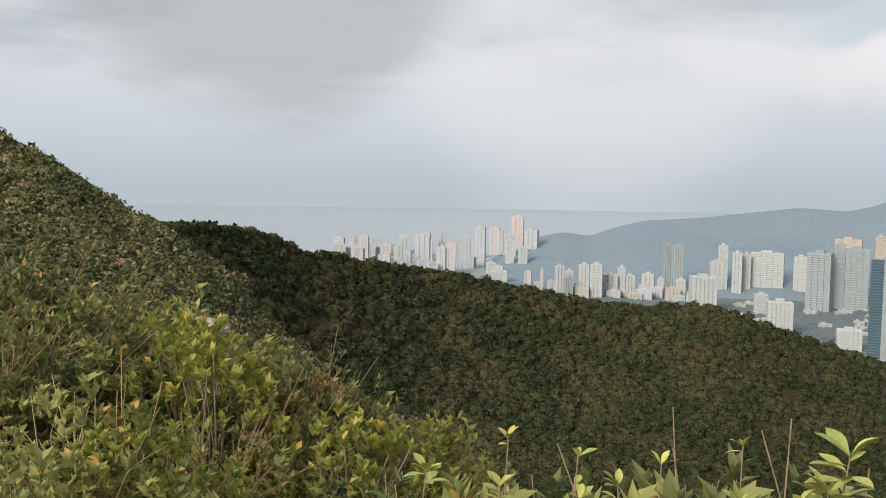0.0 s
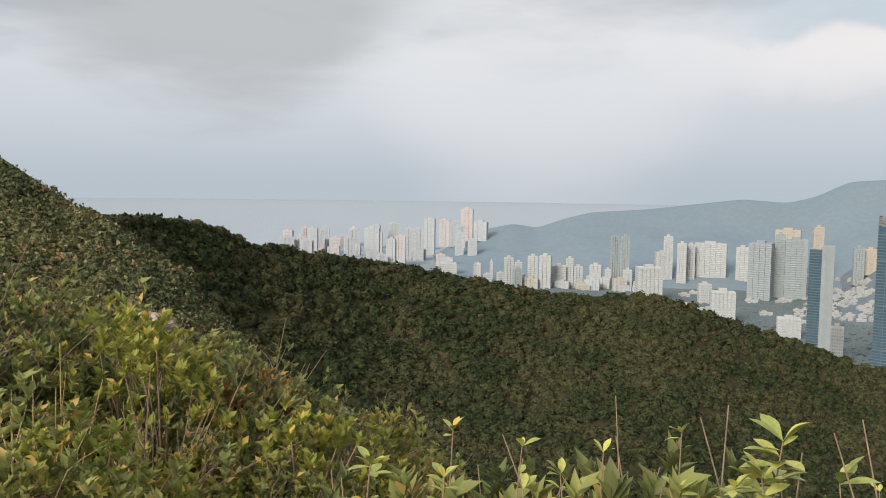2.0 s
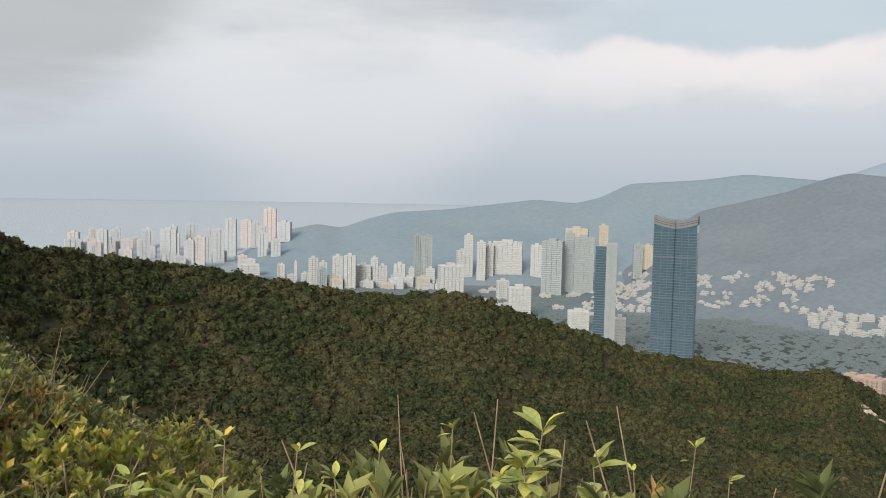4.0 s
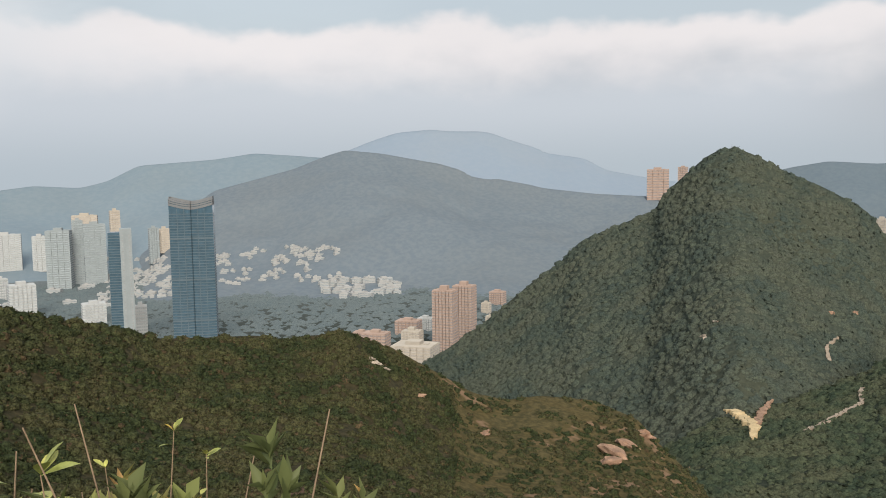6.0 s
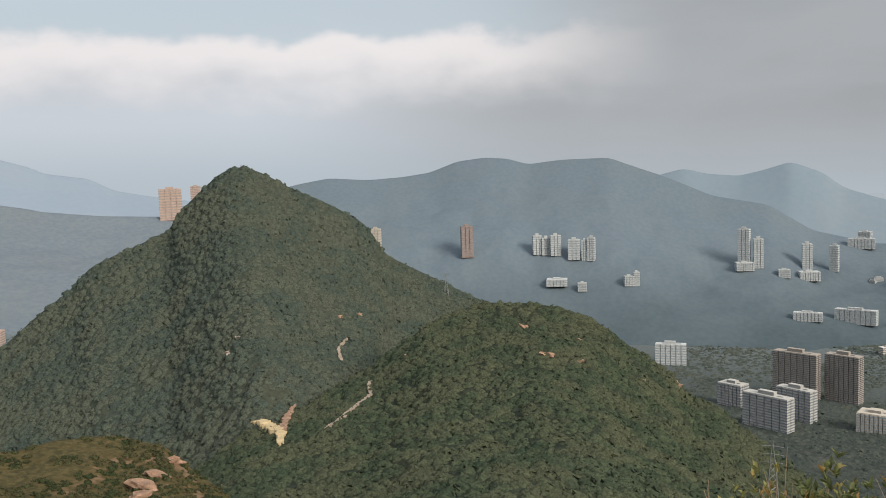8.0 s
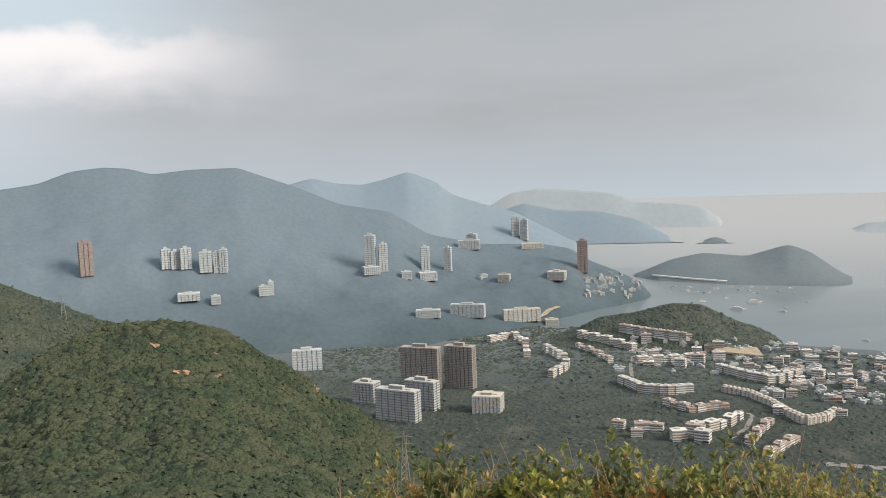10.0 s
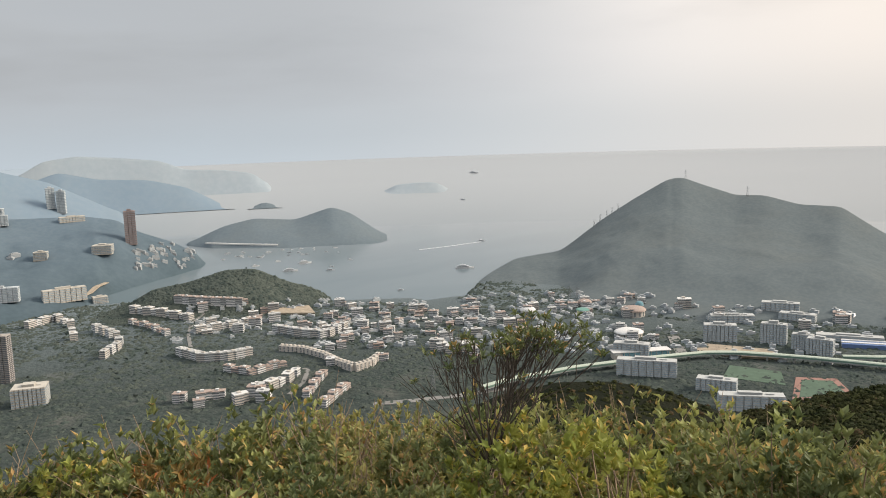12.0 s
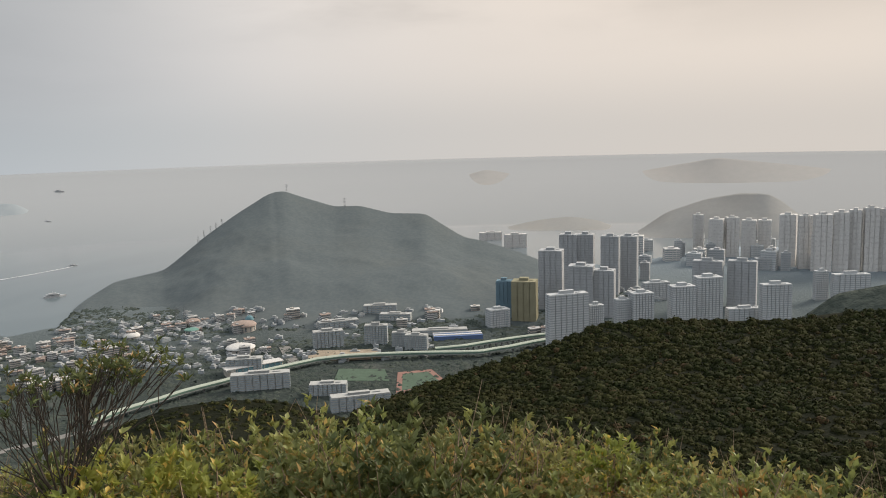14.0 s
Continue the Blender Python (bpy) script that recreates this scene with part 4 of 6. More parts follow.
small_tree(140.3, 6.58, -13.3, "small wind-shaped tree with bare vase-like limbs and a flat leafy crown")


def leaf_mesh(length, width, mat):
    """One broad leaf: midrib fold, curved blade, pointed tip."""
    n, V = 7, []
    for i in range(n):
        s = i / (n - 1)
        w = width * 0.5 * math.sin(math.pi * min(1, s * 0.96 + 0.04) ** 1.35)
        z = -0.12 * length * s * s
        V += [(-w, s * length, z + w * 0.35), (0, s * length, z), (w, s * length, z + w * 0.35)]
    Fq = [(3 * i + j, 3 * i + j + 1, 3 * i + j + 4, 3 * i + j + 3) for i in range(n - 1) for j in (0, 1)]
    me = bpy.data.meshes.new("leaf")
    me.from_pydata(V, [], Fq)
    me.polygons.foreach_set("use_smooth", np.ones(len(Fq), bool))
    me.materials.append(mat)
    return me


M_BROAD = plain("broad_leaf", (0.30, 0.34, 0.10), 0.45, 0.35, 0.10, 0.0, 0.35)
M_BROAD_PALE = plain("broad_leaf_pale", (0.44, 0.45, 0.13), 0.45, 0.3, 0.10, 0.0, 0.35)
M_BROAD_YELLOW = plain("broad_leaf_yellow", (0.55, 0.40, 0.07), 0.45, 0.2, 0.1, 0.0, 0.4)
LEAF_MESHES = [leaf_mesh(0.095, 0.042, M_BROAD), leaf_mesh(0.08, 0.036, M_BROAD_PALE), leaf_mesh(0.05, 0.022, M_BROAD_PALE), leaf_mesh(0.07, 0.03, M_BROAD_YELLOW)]


def sprig(az, r, top, stems, leaves, sway, kinds, label, bare=0):
    """Upright twigs with tufts of broad leaves at their tips, each leaf a piece of its own."""
    g = float(ground_height(az, r))
    high = r * math.tan(radians(top)) - g
    foot = new("broadleaf_bush")
    x, y = spot(az, r)
    foot.location = (x, y, g + EYE - 0.02)
    limbs, size = [], 1.0 if stems > 20 else 0.62
    for k in range(stems + bare):
        a = 2 * math.pi * rng.random()
        d = sway * math.sqrt(rng.random())
        h = high * (1 if k == 0 else 0.68 + 0.30 * rng.random())
        if k >= stems:
            h *= 0.5 + 0.3 * rng.random()
        if k == 0:
            d *= 0.2
        else:
            h *= math.sqrt(max(0.25, 1 - 0.6 * (d / max(sway, 0.01)) ** 2))
        tip = np.array([d * math.cos(a), d * math.sin(a), h])
        m1 = tip * np.array([0.3, 0.3, 0.45]) + rng.normal(size=3) * 0.025
        m2 = tip * np.array([0.7, 0.7, 0.78]) + rng.normal(size=3) * 0.025
        limbs.append(tube([np.zeros(3), m1, m2, tip], 0.005 if k < stems else 0.0035, 0.0018, 5))
        if k >= stems:
            q = m2 + rng.normal(size=3) * 0.06 + np.array([0, 0, 0.08])
            limbs.append(tube([m2, (m2 + q) / 2, q], 0.0025, 0.001, 4))
            continue
        for j in range(leaves):
            back = 0.0 if j < 4 else 0.13 * rng.random()
            p = tip + (m2 - tip) * min(1, back / max(0.02, np.linalg.norm(m2 - tip)))
            leaf = new("leaf", LEAF_MESHES[int(rng.choice(4, p=kinds))])
            leaf.parent = foot
            lift = (30 + 30 * rng.random() if j < 4 else -10 + 50 * rng.random())
            leaf.matrix_local = pose(p[0], p[1], p[2], 0, 0, rng.random() * 360) @ pose(0, 0, 0, lift, 25 * (rng.random() - 0.5), 0) @ Matrix.Diagonal((size, size, size, 1))
    sv, sq = join(limbs)
    st = mesh_object("stem_frame", sv, sq, M_TWIG)
    st.parent = foot
    return tagged(foot, label, "bush", "broadleaf bushes at the viewpoint")


FULL, SPARSE = (0.50, 0.33, 0.12, 0.05), (0.1, 0.35, 0.4, 0.15)
sprig(26.1, 2.23, -15.2, 30, 16, 0.23, FULL, "broadleaf bush with large pale green leaves")
sprig(29.3, 2.30, -17.4, 24, 15, 0.2, FULL, "leafy low broadleaf bush with curled leaves")
sprig(21.2, 2.22, -18.9, 19, 15, 0.2, FULL, "low broadleaf bush with yellow-green leaves", 6)
sprig(20.5, 2.33, -15.4, 4, 5, 0.10, SPARSE, "thin twigs with a few fresh leaves", 7)
sprig(35.5, 3.27, -15.8, 6, 5, 0.17, SPARSE, "thin twigs with sparse leaf tufts", 12)
sprig(38.4, 3.10, -17.4, 6, 7, 0.12, SPARSE, "twiggy bush with small leaf clusters", 6)
sprig(5.0, 2.30, -16.0, 5, 6, 0.12, SPARSE, "thin twigs with yellowing leaf tips", 7)
sprig(9.6, 2.28, -17.2, 6, 6, 0.17, SPARSE, "bare twigs with few yellowed leaves", 16)
sprig(-1.5, 2.0, -18.4, 18, 14, 0.2, FULL, "low broadleaf bush with pale leaves")
sprig(3.2, 2.1, -19.0, 17, 14, 0.2, FULL, "low broadleaf bush with upright shoots", 5)
sprig(13.2, 2.19, -18.7, 17, 13, 0.2, FULL, "spreading broadleaf bush with bare twigs", 10)
sprig(15.4, 2.42, -17.0, 5, 6, 0.17, SPARSE, "reddish bare twigs with few leaves", 16)
sprig(32.3, 2.96, -17.6, 4, 4, 0.16, SPARSE, "bare branching twigs with few leaves", 14)
sprig(23.3, 2.10, -18.6, 15, 12, 0.18, FULL, "broadleaf bush with light green tips")


def grass_tuft(az, r, top, count, label):
    """Tall straw stalks and dry blades."""
    g = float(ground_height(az, r))
    high = r * math.tan(radians(top)) - g
    bits = []
    for k in range(count):
        a, lean = 2 * math.pi * rng.random(), 0.25 * rng.random() * (0 if k == 0 else 1)
        h = high * (1 if k == 0 else 0.45 + 0.45 * rng.random())
        foot = rng.normal(size=3) * np.array([0.07, 0.07, 0]) * (k > 0)
        tip = foot + np.array([lean * math.cos(a), lean * math.sin(a), h])
        bits.append(tube([foot, (foot + tip) / 2 + np.array([0, 0, 0.04 * h]) * (k > 0), tip], 0.0055, 0.002, 4))
    V, Q = join(bits)
    ob = mesh_object("grass_tuft", V, Q, M_STRAW)
    x, y = spot(az, r)
    ob.location = (x, y, g + EYE - 0.02)
    return tagged(ob, label, "grass", "dry grass tufts")


grass_tuft(-21.2, 4.4, -9.9, 9, "tall dry straw stalks standing in the brush")
grass_tuft(-20.3, 4.6, -13.5, 8, "short reddish dry stalks in the brush")
grass_tuft(-24.0, 5.0, -12.5, 10, "leaning dry grass stalks")
grass_tuft(-28.0, 5.5, -9.0, 10, "tuft of dry straw grass")


def boulder(name, place, size, mat, label, seed, squash=0.7, flat=()):
    """A rounded, cracked rock."""
    bm = bmesh.new()
    bmesh.ops.create_icosphere(bm, subdivisions=3, radius=1.0)
    for v in bm.verts:
        c = v.co * 1.3 + Vector((seed * 3.1, seed, 0))
        v.co *= 0.8 + 0.55 * noise.noise(c) + 0.45 * abs(noise.noise(c * 2.6)) - 0.2 * abs(noise.noise(c * 6))
        v.co.z *= squash
    me = bpy.data.meshes.new(name)
    bm.to_mesh(me)
    bm.free()
    me.materials.append(mat)
    ob = new(name, me)
    ob.scale = size
    ob.location = place
    return tagged(ob, label, "rock")


x, y = spot(-15.6, 13.5)
boulder("boulder", (x, y, EYE + 13.5 * math.tan(radians(-9.3))), (0.36, 0.36, 0.30), M_ROCK, "grey weathered granite boulder among shrubs", 3)

# ---- buildings: rows of (bearing, elevation of foot, elevation of top, width in degrees) seen from the hilltop ----
CITY_WHITE = [(8, -6.87, -4.89, 0.6), (8.65, -6.9, -5.19, 0.5), (9.65, -6.86, -4.75, 0.7), (10.5, -6.89, -4.69, 0.8), (11.4, -6.74, -5.34, 1), (12.15,
    -6.76, -4.84, 0.5), (12.7, -6.78, -5.37, 0.6), (13.9, -6.7, -5.24, 0.8), (14.7, -6.72, -5.52, 0.4), (16, -6.86, -5.51, 0.6), (18.2, -5.96, -4.24,
    0.8), (18.6, -5.96, -3.18, 0.6), (19.5, -6.16, -3.61, 0.6), (20.05, -5.9, -3.68, 0.5), (3.85, -6.44, -5.32, 1.1), (23.3, -5.81, -3.73, 0.8), (5.7,
    -6.52, -5.35, 0.2), (6.55, -6.56, -6.03, 0.5), (7.45, -6.78, -5.92, 0.5)]
CITY_WIDE = [(17.4, -7.46, -5.26, 1.6), (21.3, -5.69, -3.54, 2), (22.15, -8.69, -6.65, 1.5), (21, -7.45, -6.22, 0.8), (26.2, -9.33, -8.1, 1.4), (29,
    -10.26, -8.44, 0.8)]
CITY_GREY = [(24.4, -7.05, -3.42, 1.4), (25.5, -6.86, -2.84, 0.6), (26.45, -6.86, -3.11, 1.3), (30, -5.69, -3.48, 0.6), (15.1, -6.35, -3.27, 0.6),
    (15.8, -6.37, -3.28, 0.6), (8.6, -7, -5.63, 0.6)]
CITY_CREAM = [(25.95, -6.01, -2.53, 1.5), (27.7, -6.01, -2.29, 0.6), (30.65, -5.03, -3.55, 0.7)]
PINK_TOWERS = [(49.25, -12.5, -8.2, 1.5), (50.6, -11.78, -7.9, 1.4)]
PINK_LOW = [(44.45, -12.23, -11.01, 1.7), (46.7, -11.1, -10.22, 1.6), (46.95, -12.61, -10.94, 1.3), (47.15, -13.69, -11.87, 2.9), (47.9, -10.87,
    -10.07, 1), (43.45, -11.55, -10.92, 1.1), (52.9, -9.18, -8.33, 1), (52.1, -9.77, -9.1, 0.6), (52.45, -10.35, -10, 0.7)]
FAR_CITY = [(5.1, -3.73, -1.6, 0.8), (-5.4, -5.04, -3.03, 0.6), (-7.15, -5.05, -3.63, 0.9), (-5.9, -5.05, -3.81, 0.8), (-3.9, -5.03, -3.71, 0.6),
    (-1.4, -5, -2.99, 1), (1.75, -5.15, -3.02, 0.7), (2.55, -4.75, -2.31, 0.7), (3.55, -4.15, -2.37, 0.7), (4.2, -4.13, -2.51, 0.6), (6.05, -3.71,
    -2.47, 0.9), (-2.95, -5.21, -3.67, 0.7), (-0.05, -5.56, -3.7, 0.5), (0.55, -5.56, -3.5, 0.7), (3.9, -6.07, -5.3, 1), (5.9, -6.22, -5.33, 0.4),
    (6.8, -6.39, -5.15, 0.2)]
HILL_TOWERS = [(63.6, -2.07, -0.13, 1.4), (65.2, -0.83, 0.01, 0.6), (76.95, -4.46, -3.3, 0.7), (83.2, -5.36, -3.33, 0.8)]
HILL_ROW = [(88, -5.29, -4.09, 0.6), (88.6, -5.34, -4.25, 0.6), (89.25, -5.38, -4.1, 0.7), (90.5, -5.68, -4.41, 0.8), (91.2, -5.75, -4.49, 0.4),
    (91.65, -5.79, -4.31, 0.5)]
HILL_LOW = [(89.3, -7.43, -7.06, 1.4), (91, -7.83, -7.35, 0.6), (94.1, -7.49, -6.91, 0.6), (94.6, -7.48, -6.65, 0.4), (96.8, -12.69, -11.38, 2)]
BAY_TOWERS = [(101.45, -6.24, -3.87, 0.7), (102.3, -6.3, -4.5, 0.6), (105.2, -6.43, -4.83, 0.6), (106.75, -6.46, -4.92, 0.5), (115.95, -6.81, -4.73,
    0.7), (111.45, -4.22, -3, 0.5), (112.05, -4.55, -3.21, 0.5)]
BAY_LOW = [(101.45, -6.46, -6.02, 1.1), (105.3, -7.04, -6.56, 1.2), (103.85, -6.9, -6.45, 0.7), (110.6, -7.34, -6.89, 0.8), (114.2, -7.27, -6.77,
    1.2), (108.25, -5.04, -4.48, 1.5), (108.45, -4.63, -4.07, 0.7), (105.25, -9.58, -9.13, 1.7), (108, -9.64, -8.85, 2.4), (111.7, -10.04, -9.28,
    2.6), (113.75, -10.4, -10.01, 0.9), (109.2, -16.05, -14.98, 2), (112.55, -5.11, -4.84, 1.5)]
APARTMENTS = [(104.6, -14.41, -11.64, 2.8), (107.35, -14.47, -11.66, 2.1)]
CAMPUS = [(100.75, -15.12, -13.77, 1.7), (104.6, -15.73, -13.88, 2.4), (102.9, -16.39, -14.39, 3.2)]
PARK_BLOCKS = [(158.5, -14.44, -13.18, 1.6), (167.05, -13.5, -12.37, 1.5), (155.15, -14.46, -13.4, 2.1), (155.9, -13.16, -12.75, 2.8), (160.25,
    -14.67, -13.75, 1.3), (161.3, -14.92, -13.96, 1.6), (158.85, -12.31, -11.82, 2.3), (159.9, -12.83, -12.46, 2.2), (162.95, -13.99, -13.63, 3.9),
    (157.2, -18.67, -17.75, 4.2), (155, -17.6, -16.89, 2.6), (149.4, -15.72, -14.8, 2.4), (150.4, -16.85, -15.87, 4)]
WEST_TOWERS = [(170.8, -12.29, -8.37, 1.6), (172, -10.95, -7.31, 1.2), (173.15, -10.95, -7.32, 1.1), (174.8, -11.31, -7.44, 1.2), (176, -10.92, -7.44,
    1.2), (172.85, -12.85, -9.42, 1.7), (174.4, -12.83, -9.72, 1.4), (181.15, -12.09, -9.03, 1.9), (183.3, -12.01, -8.98, 1.8), (177.1, -10.34, -9.21,
    0.6), (167.55, -12.84, -10.42, 1.1), (168.95, -13.05, -10.43, 1.7)]
WEST_OFFICES = [(171.85, -15.14, -11.33, 2.9), (173.8, -14.73, -12.08, 1), (175.6, -13.94, -11.68, 1), (176.85, -13.91, -11.21, 1.5), (179.5, -13.82,
    -10.7, 1.6), (181.15, -13.38, -10.07, 1.7), (185.35, -13.16, -10.4, 1.9), (183.5, -13.09, -12, 2.4), (177.8, -11.64, -10.51, 1.8), (167.05,
    -13.53, -12.34, 1.5), (188, -11.23, -9.46, 0.8), (189.7, -11.47, -9.56, 2.2)]
HAZE_TOWERS = [(180.5, -8.6, -6.01, 0.6), (181.65, -8.76, -6.3, 0.9), (182.6, -8.74, -6.18, 0.8), (183.65, -8.72, -6.35, 0.9), (184.6, -8.69, -6.34,
    0.8), (186, -9.19, -5.96, 1), (187, -9.33, -6.02, 0.8), (188, -9.46, -5.93, 1), (189.05, -9.41, -5.77, 0.9), (189.85, -9.37, -5.62, 0.7), (190.7,
    -9.33, -5.47, 0.8), (191.55, -9.28, -5.52, 0.7), (192.95, -9.2, -5.56, 1.5), (187.7, -9.47, -7.17, 0.6), (166.65, -7.62, -7.11, 1.5), (168.35,
    -8.15, -7.26, 1.5)]
# paths and outlines on the ground as (bearing, elevation)
CRESCENT = [(125, -14.62), (126.7, -14.87), (128, -15.33), (129, -15.96), (130, -16.36), (131.1, -16.13), (131.8, -15.6)]
TERRACE_A = [(109.6, -11.45), (111.1, -11.18), (111.9, -11.69), (112, -12.53)]
TERRACE_B = [(113.4, -12.17), (114.6, -12.81), (114.7, -13.39), (113.7, -13.89)]
TERRACE_C = [(115.6, -11.99), (116.7, -12.35), (117.6, -12.86)]
TERRACE_D = [(115.8, -11.23), (117.3, -11.54), (119.1, -12.08)]
TERRACE_E = [(118.6, -10.83), (120.5, -11.13), (122.4, -11.35)]
TERRACE_F = [(118.5, -14.34), (119.9, -14.86), (121.5, -14.91), (122.7, -14.8)]
TERRACE_G = [(121.5, -15.67), (123.1, -16.01), (124.3, -15.74), (125, -15.67)]
TERRACE_H = [(124.9, -13.4), (126.7, -13.81), (128.2, -14.01), (129.4, -13.52)]
TERRACE_I = [(119.8, -12.95), (121.6, -12.86), (123.4, -12.68)]
TERRACE_J = [(124.2, -17.09), (125.2, -16.8), (125.9, -16.36)]
TERRACE_K = [(126.6, -17.85), (127.2, -17.12), (127.8, -16.52)]
TERRACE_L = [(127.8, -18.48), (128.7, -17.85), (129.3, -17.48)]
RAILWAY = [(139, -18.22), (140.7, -17.79), (143.2, -17.33), (145.8, -16.86), (148.1, -16.52), (149.2, -16.33), (152.7, -15.85), (154.3, -15.59),
    (156.6, -15.55), (159.8, -15.55), (162.2, -15.57), (165.8, -15.58), (167.8, -15.33), (171.3, -14.57)]
RAILWAY2 = [(162.6, -15.43), (164.6, -15.29), (167, -14.95), (170.5, -14.5)]
ROAD_A = [(131.2, -18.64), (134.3, -18.54), (137.5, -18.31), (140.7, -17.91)]
ROAD_B = [(119.1, -13.99), (119, -13.03), (119.3, -12.28), (120.1, -11.73)]
ROAD_C = [(125.4, -17.55), (126.4, -16.89), (126.8, -16.07), (126, -15.69)]
ROAD_D = [(152.1, -14.19), (152.4, -14.82), (152.8, -15.48)]
PITCH = [(159.7, -17.97), (159.9, -16.47), (162.3, -16.37), (163.5, -17.35)]
FIELD = [(155.4, -16.79), (155.8, -16.07), (159, -16.24), (159.3, -17.01)]
YARD = [(153.3, -15.33), (153.7, -14.68), (158.2, -14.95), (159.4, -15.5)]
DIRT = [(124.3, -12.24), (124.8, -11.79), (127.1, -11.83), (127.5, -12.41)]
SCAR = [(68, -15.91), (68.7, -15.87), (69.4, -16.35), (70, -16.75), (69.8, -17.59)]
SCAR_TOP = [(70, -16.75), (70.4, -15.76), (71, -14.93)]
TRAIL_A = [(72.9, -16.64), (73.8, -16.26), (74.8, -15.54), (76.2, -14.63), (76.2, -13.68)]
TRAIL_B = [(74.3, -12.23), (74.1, -11.35), (74.7, -10.71)]
WHARF = [(120.6, -7.12), (123, -7.35), (125.3, -7.53)]
WAKE = [(134.8, -8.34), (137, -8.15), (139.2, -7.91)]
BEACH = [(112.5, -9.9), (113.1, -9.67), (113.5, -9.35), (114.1, -9.15)]
from mathutils.bvhtree import BVHTree

NEAR_LAND = ("hill_left", "hill_ridge", "hill_ridge_end", "hill_peak", "hill_shoulder", "low_spur", "hill_right", "hill_right_far")


def land_tree(obs):
    VV, FF, base = [], [], 0
    for ob in obs:
        V, Fc = mesh_arrays(ob)
        VV.append(V)
        FF.append(Fc + base)
        base += len(V)
    return BVHTree.FromPolygons(np.concatenate(VV).tolist(), np.concatenate(FF).tolist())


structure = [o for o in scene.objects if o.get("kind") == "structure"]
LOWLAND = land_tree([o for o in structure if o.name not in NEAR_LAND])
HILLSIDE = land_tree([o for o in structure if o.name in NEAR_LAND])


def site(az, el, tree=None):
    """The place where the line of sight from the hilltop meets the land."""
    hit = (tree or LOWLAND).ray_cast(Vector((0, 0, EYE)), heading(az, el), 5200)
    if hit[0] is None:
        return heading(az, el) * 4300 + Vector((0, 0, EYE))
    return hit[0]


def part(name, bm, material, parent, label=""):
    me = bpy.data.meshes.new(name)
    bm.to_mesh(me)
    bm.free()
    me.materials.append(material)
    ob = new(name, me)
    ob.parent = parent
    return tagged(ob, label) if label else ob


def box(bm, x0, x1, y0, y1, z0, z1):
    v = [bm.verts.new(p) for p in ((x0, y0, z0), (x1, y0, z0), (x1, y1, z0), (x0, y1, z0), (x0, y0, z1), (x1, y0, z1), (x1, y1, z1), (x0, y1, z1))]
    for f in ((0, 3, 2, 1), (4, 5, 6, 7), (0, 1, 5, 4), (1, 2, 6, 5), (2, 3, 7, 6), (3, 0, 4, 7)):
        bm.faces.new([v[i] for i in f])


def prism(bm, outline, z0, z1):
    """Extruded outline; z1 a height or one for each corner."""
    tops = z1 if isinstance(z1, list) else [z1] * len(outline)
    lo = [bm.verts.new((x, y, z0)) for x, y in outline]
    hi = [bm.verts.new((x, y, t)) for (x, y), t in zip(outline, tops)]
    n = len(outline)
    for i in range(n):
        bm.faces.new((lo[i], lo[(i + 1) % n], hi[(i + 1) % n], hi[i]))
    bm.faces.new(hi)
    bm.faces.new(list(reversed(lo)))


def notched(w, d, bays, deep):
    """A rectangular plan with recessed slots between bays on all four sides."""
    pts = []

    def side(ax, ay, bx, by):
        ux, uy = bx - ax, by - ay
        length = math.hypot(ux, uy)
        ux, uy = ux / length, uy / length
        ix, iy = -uy, ux
        n = max(1, round(bays * length / w))
        pts.append((ax, ay))
        for k in range(1, n):
            c, h = length * k / n, min(0.9, length / n * 0.12)
            for s, q in ((c - h, 0), (c - h, deep), (c + h, deep), (c + h, 0)):
                pts.append((ax + ux * s + ix * q, ay + uy * s + iy * q))

    x, y = w / 2, d / 2
    side(-x, -y, x, -y), side(x, -y, x, y), side(x, y, -x, y), side(-x, y, -x, -y)
    return pts


def window_row(w, d, bays, high, mat):
    """The glazed strip of one storey, broken by the recessed slots."""
    bm = bmesh.new()
    prism(bm, notched(w + 0.36, d + 0.36, bays, min(1.6, w * 0.06) + 0.6), 0, high)
    me = bpy.data.meshes.new("glazing_strip")
    bm.to_mesh(me)
    bm.free()
    me.materials.append(mat)
    return me


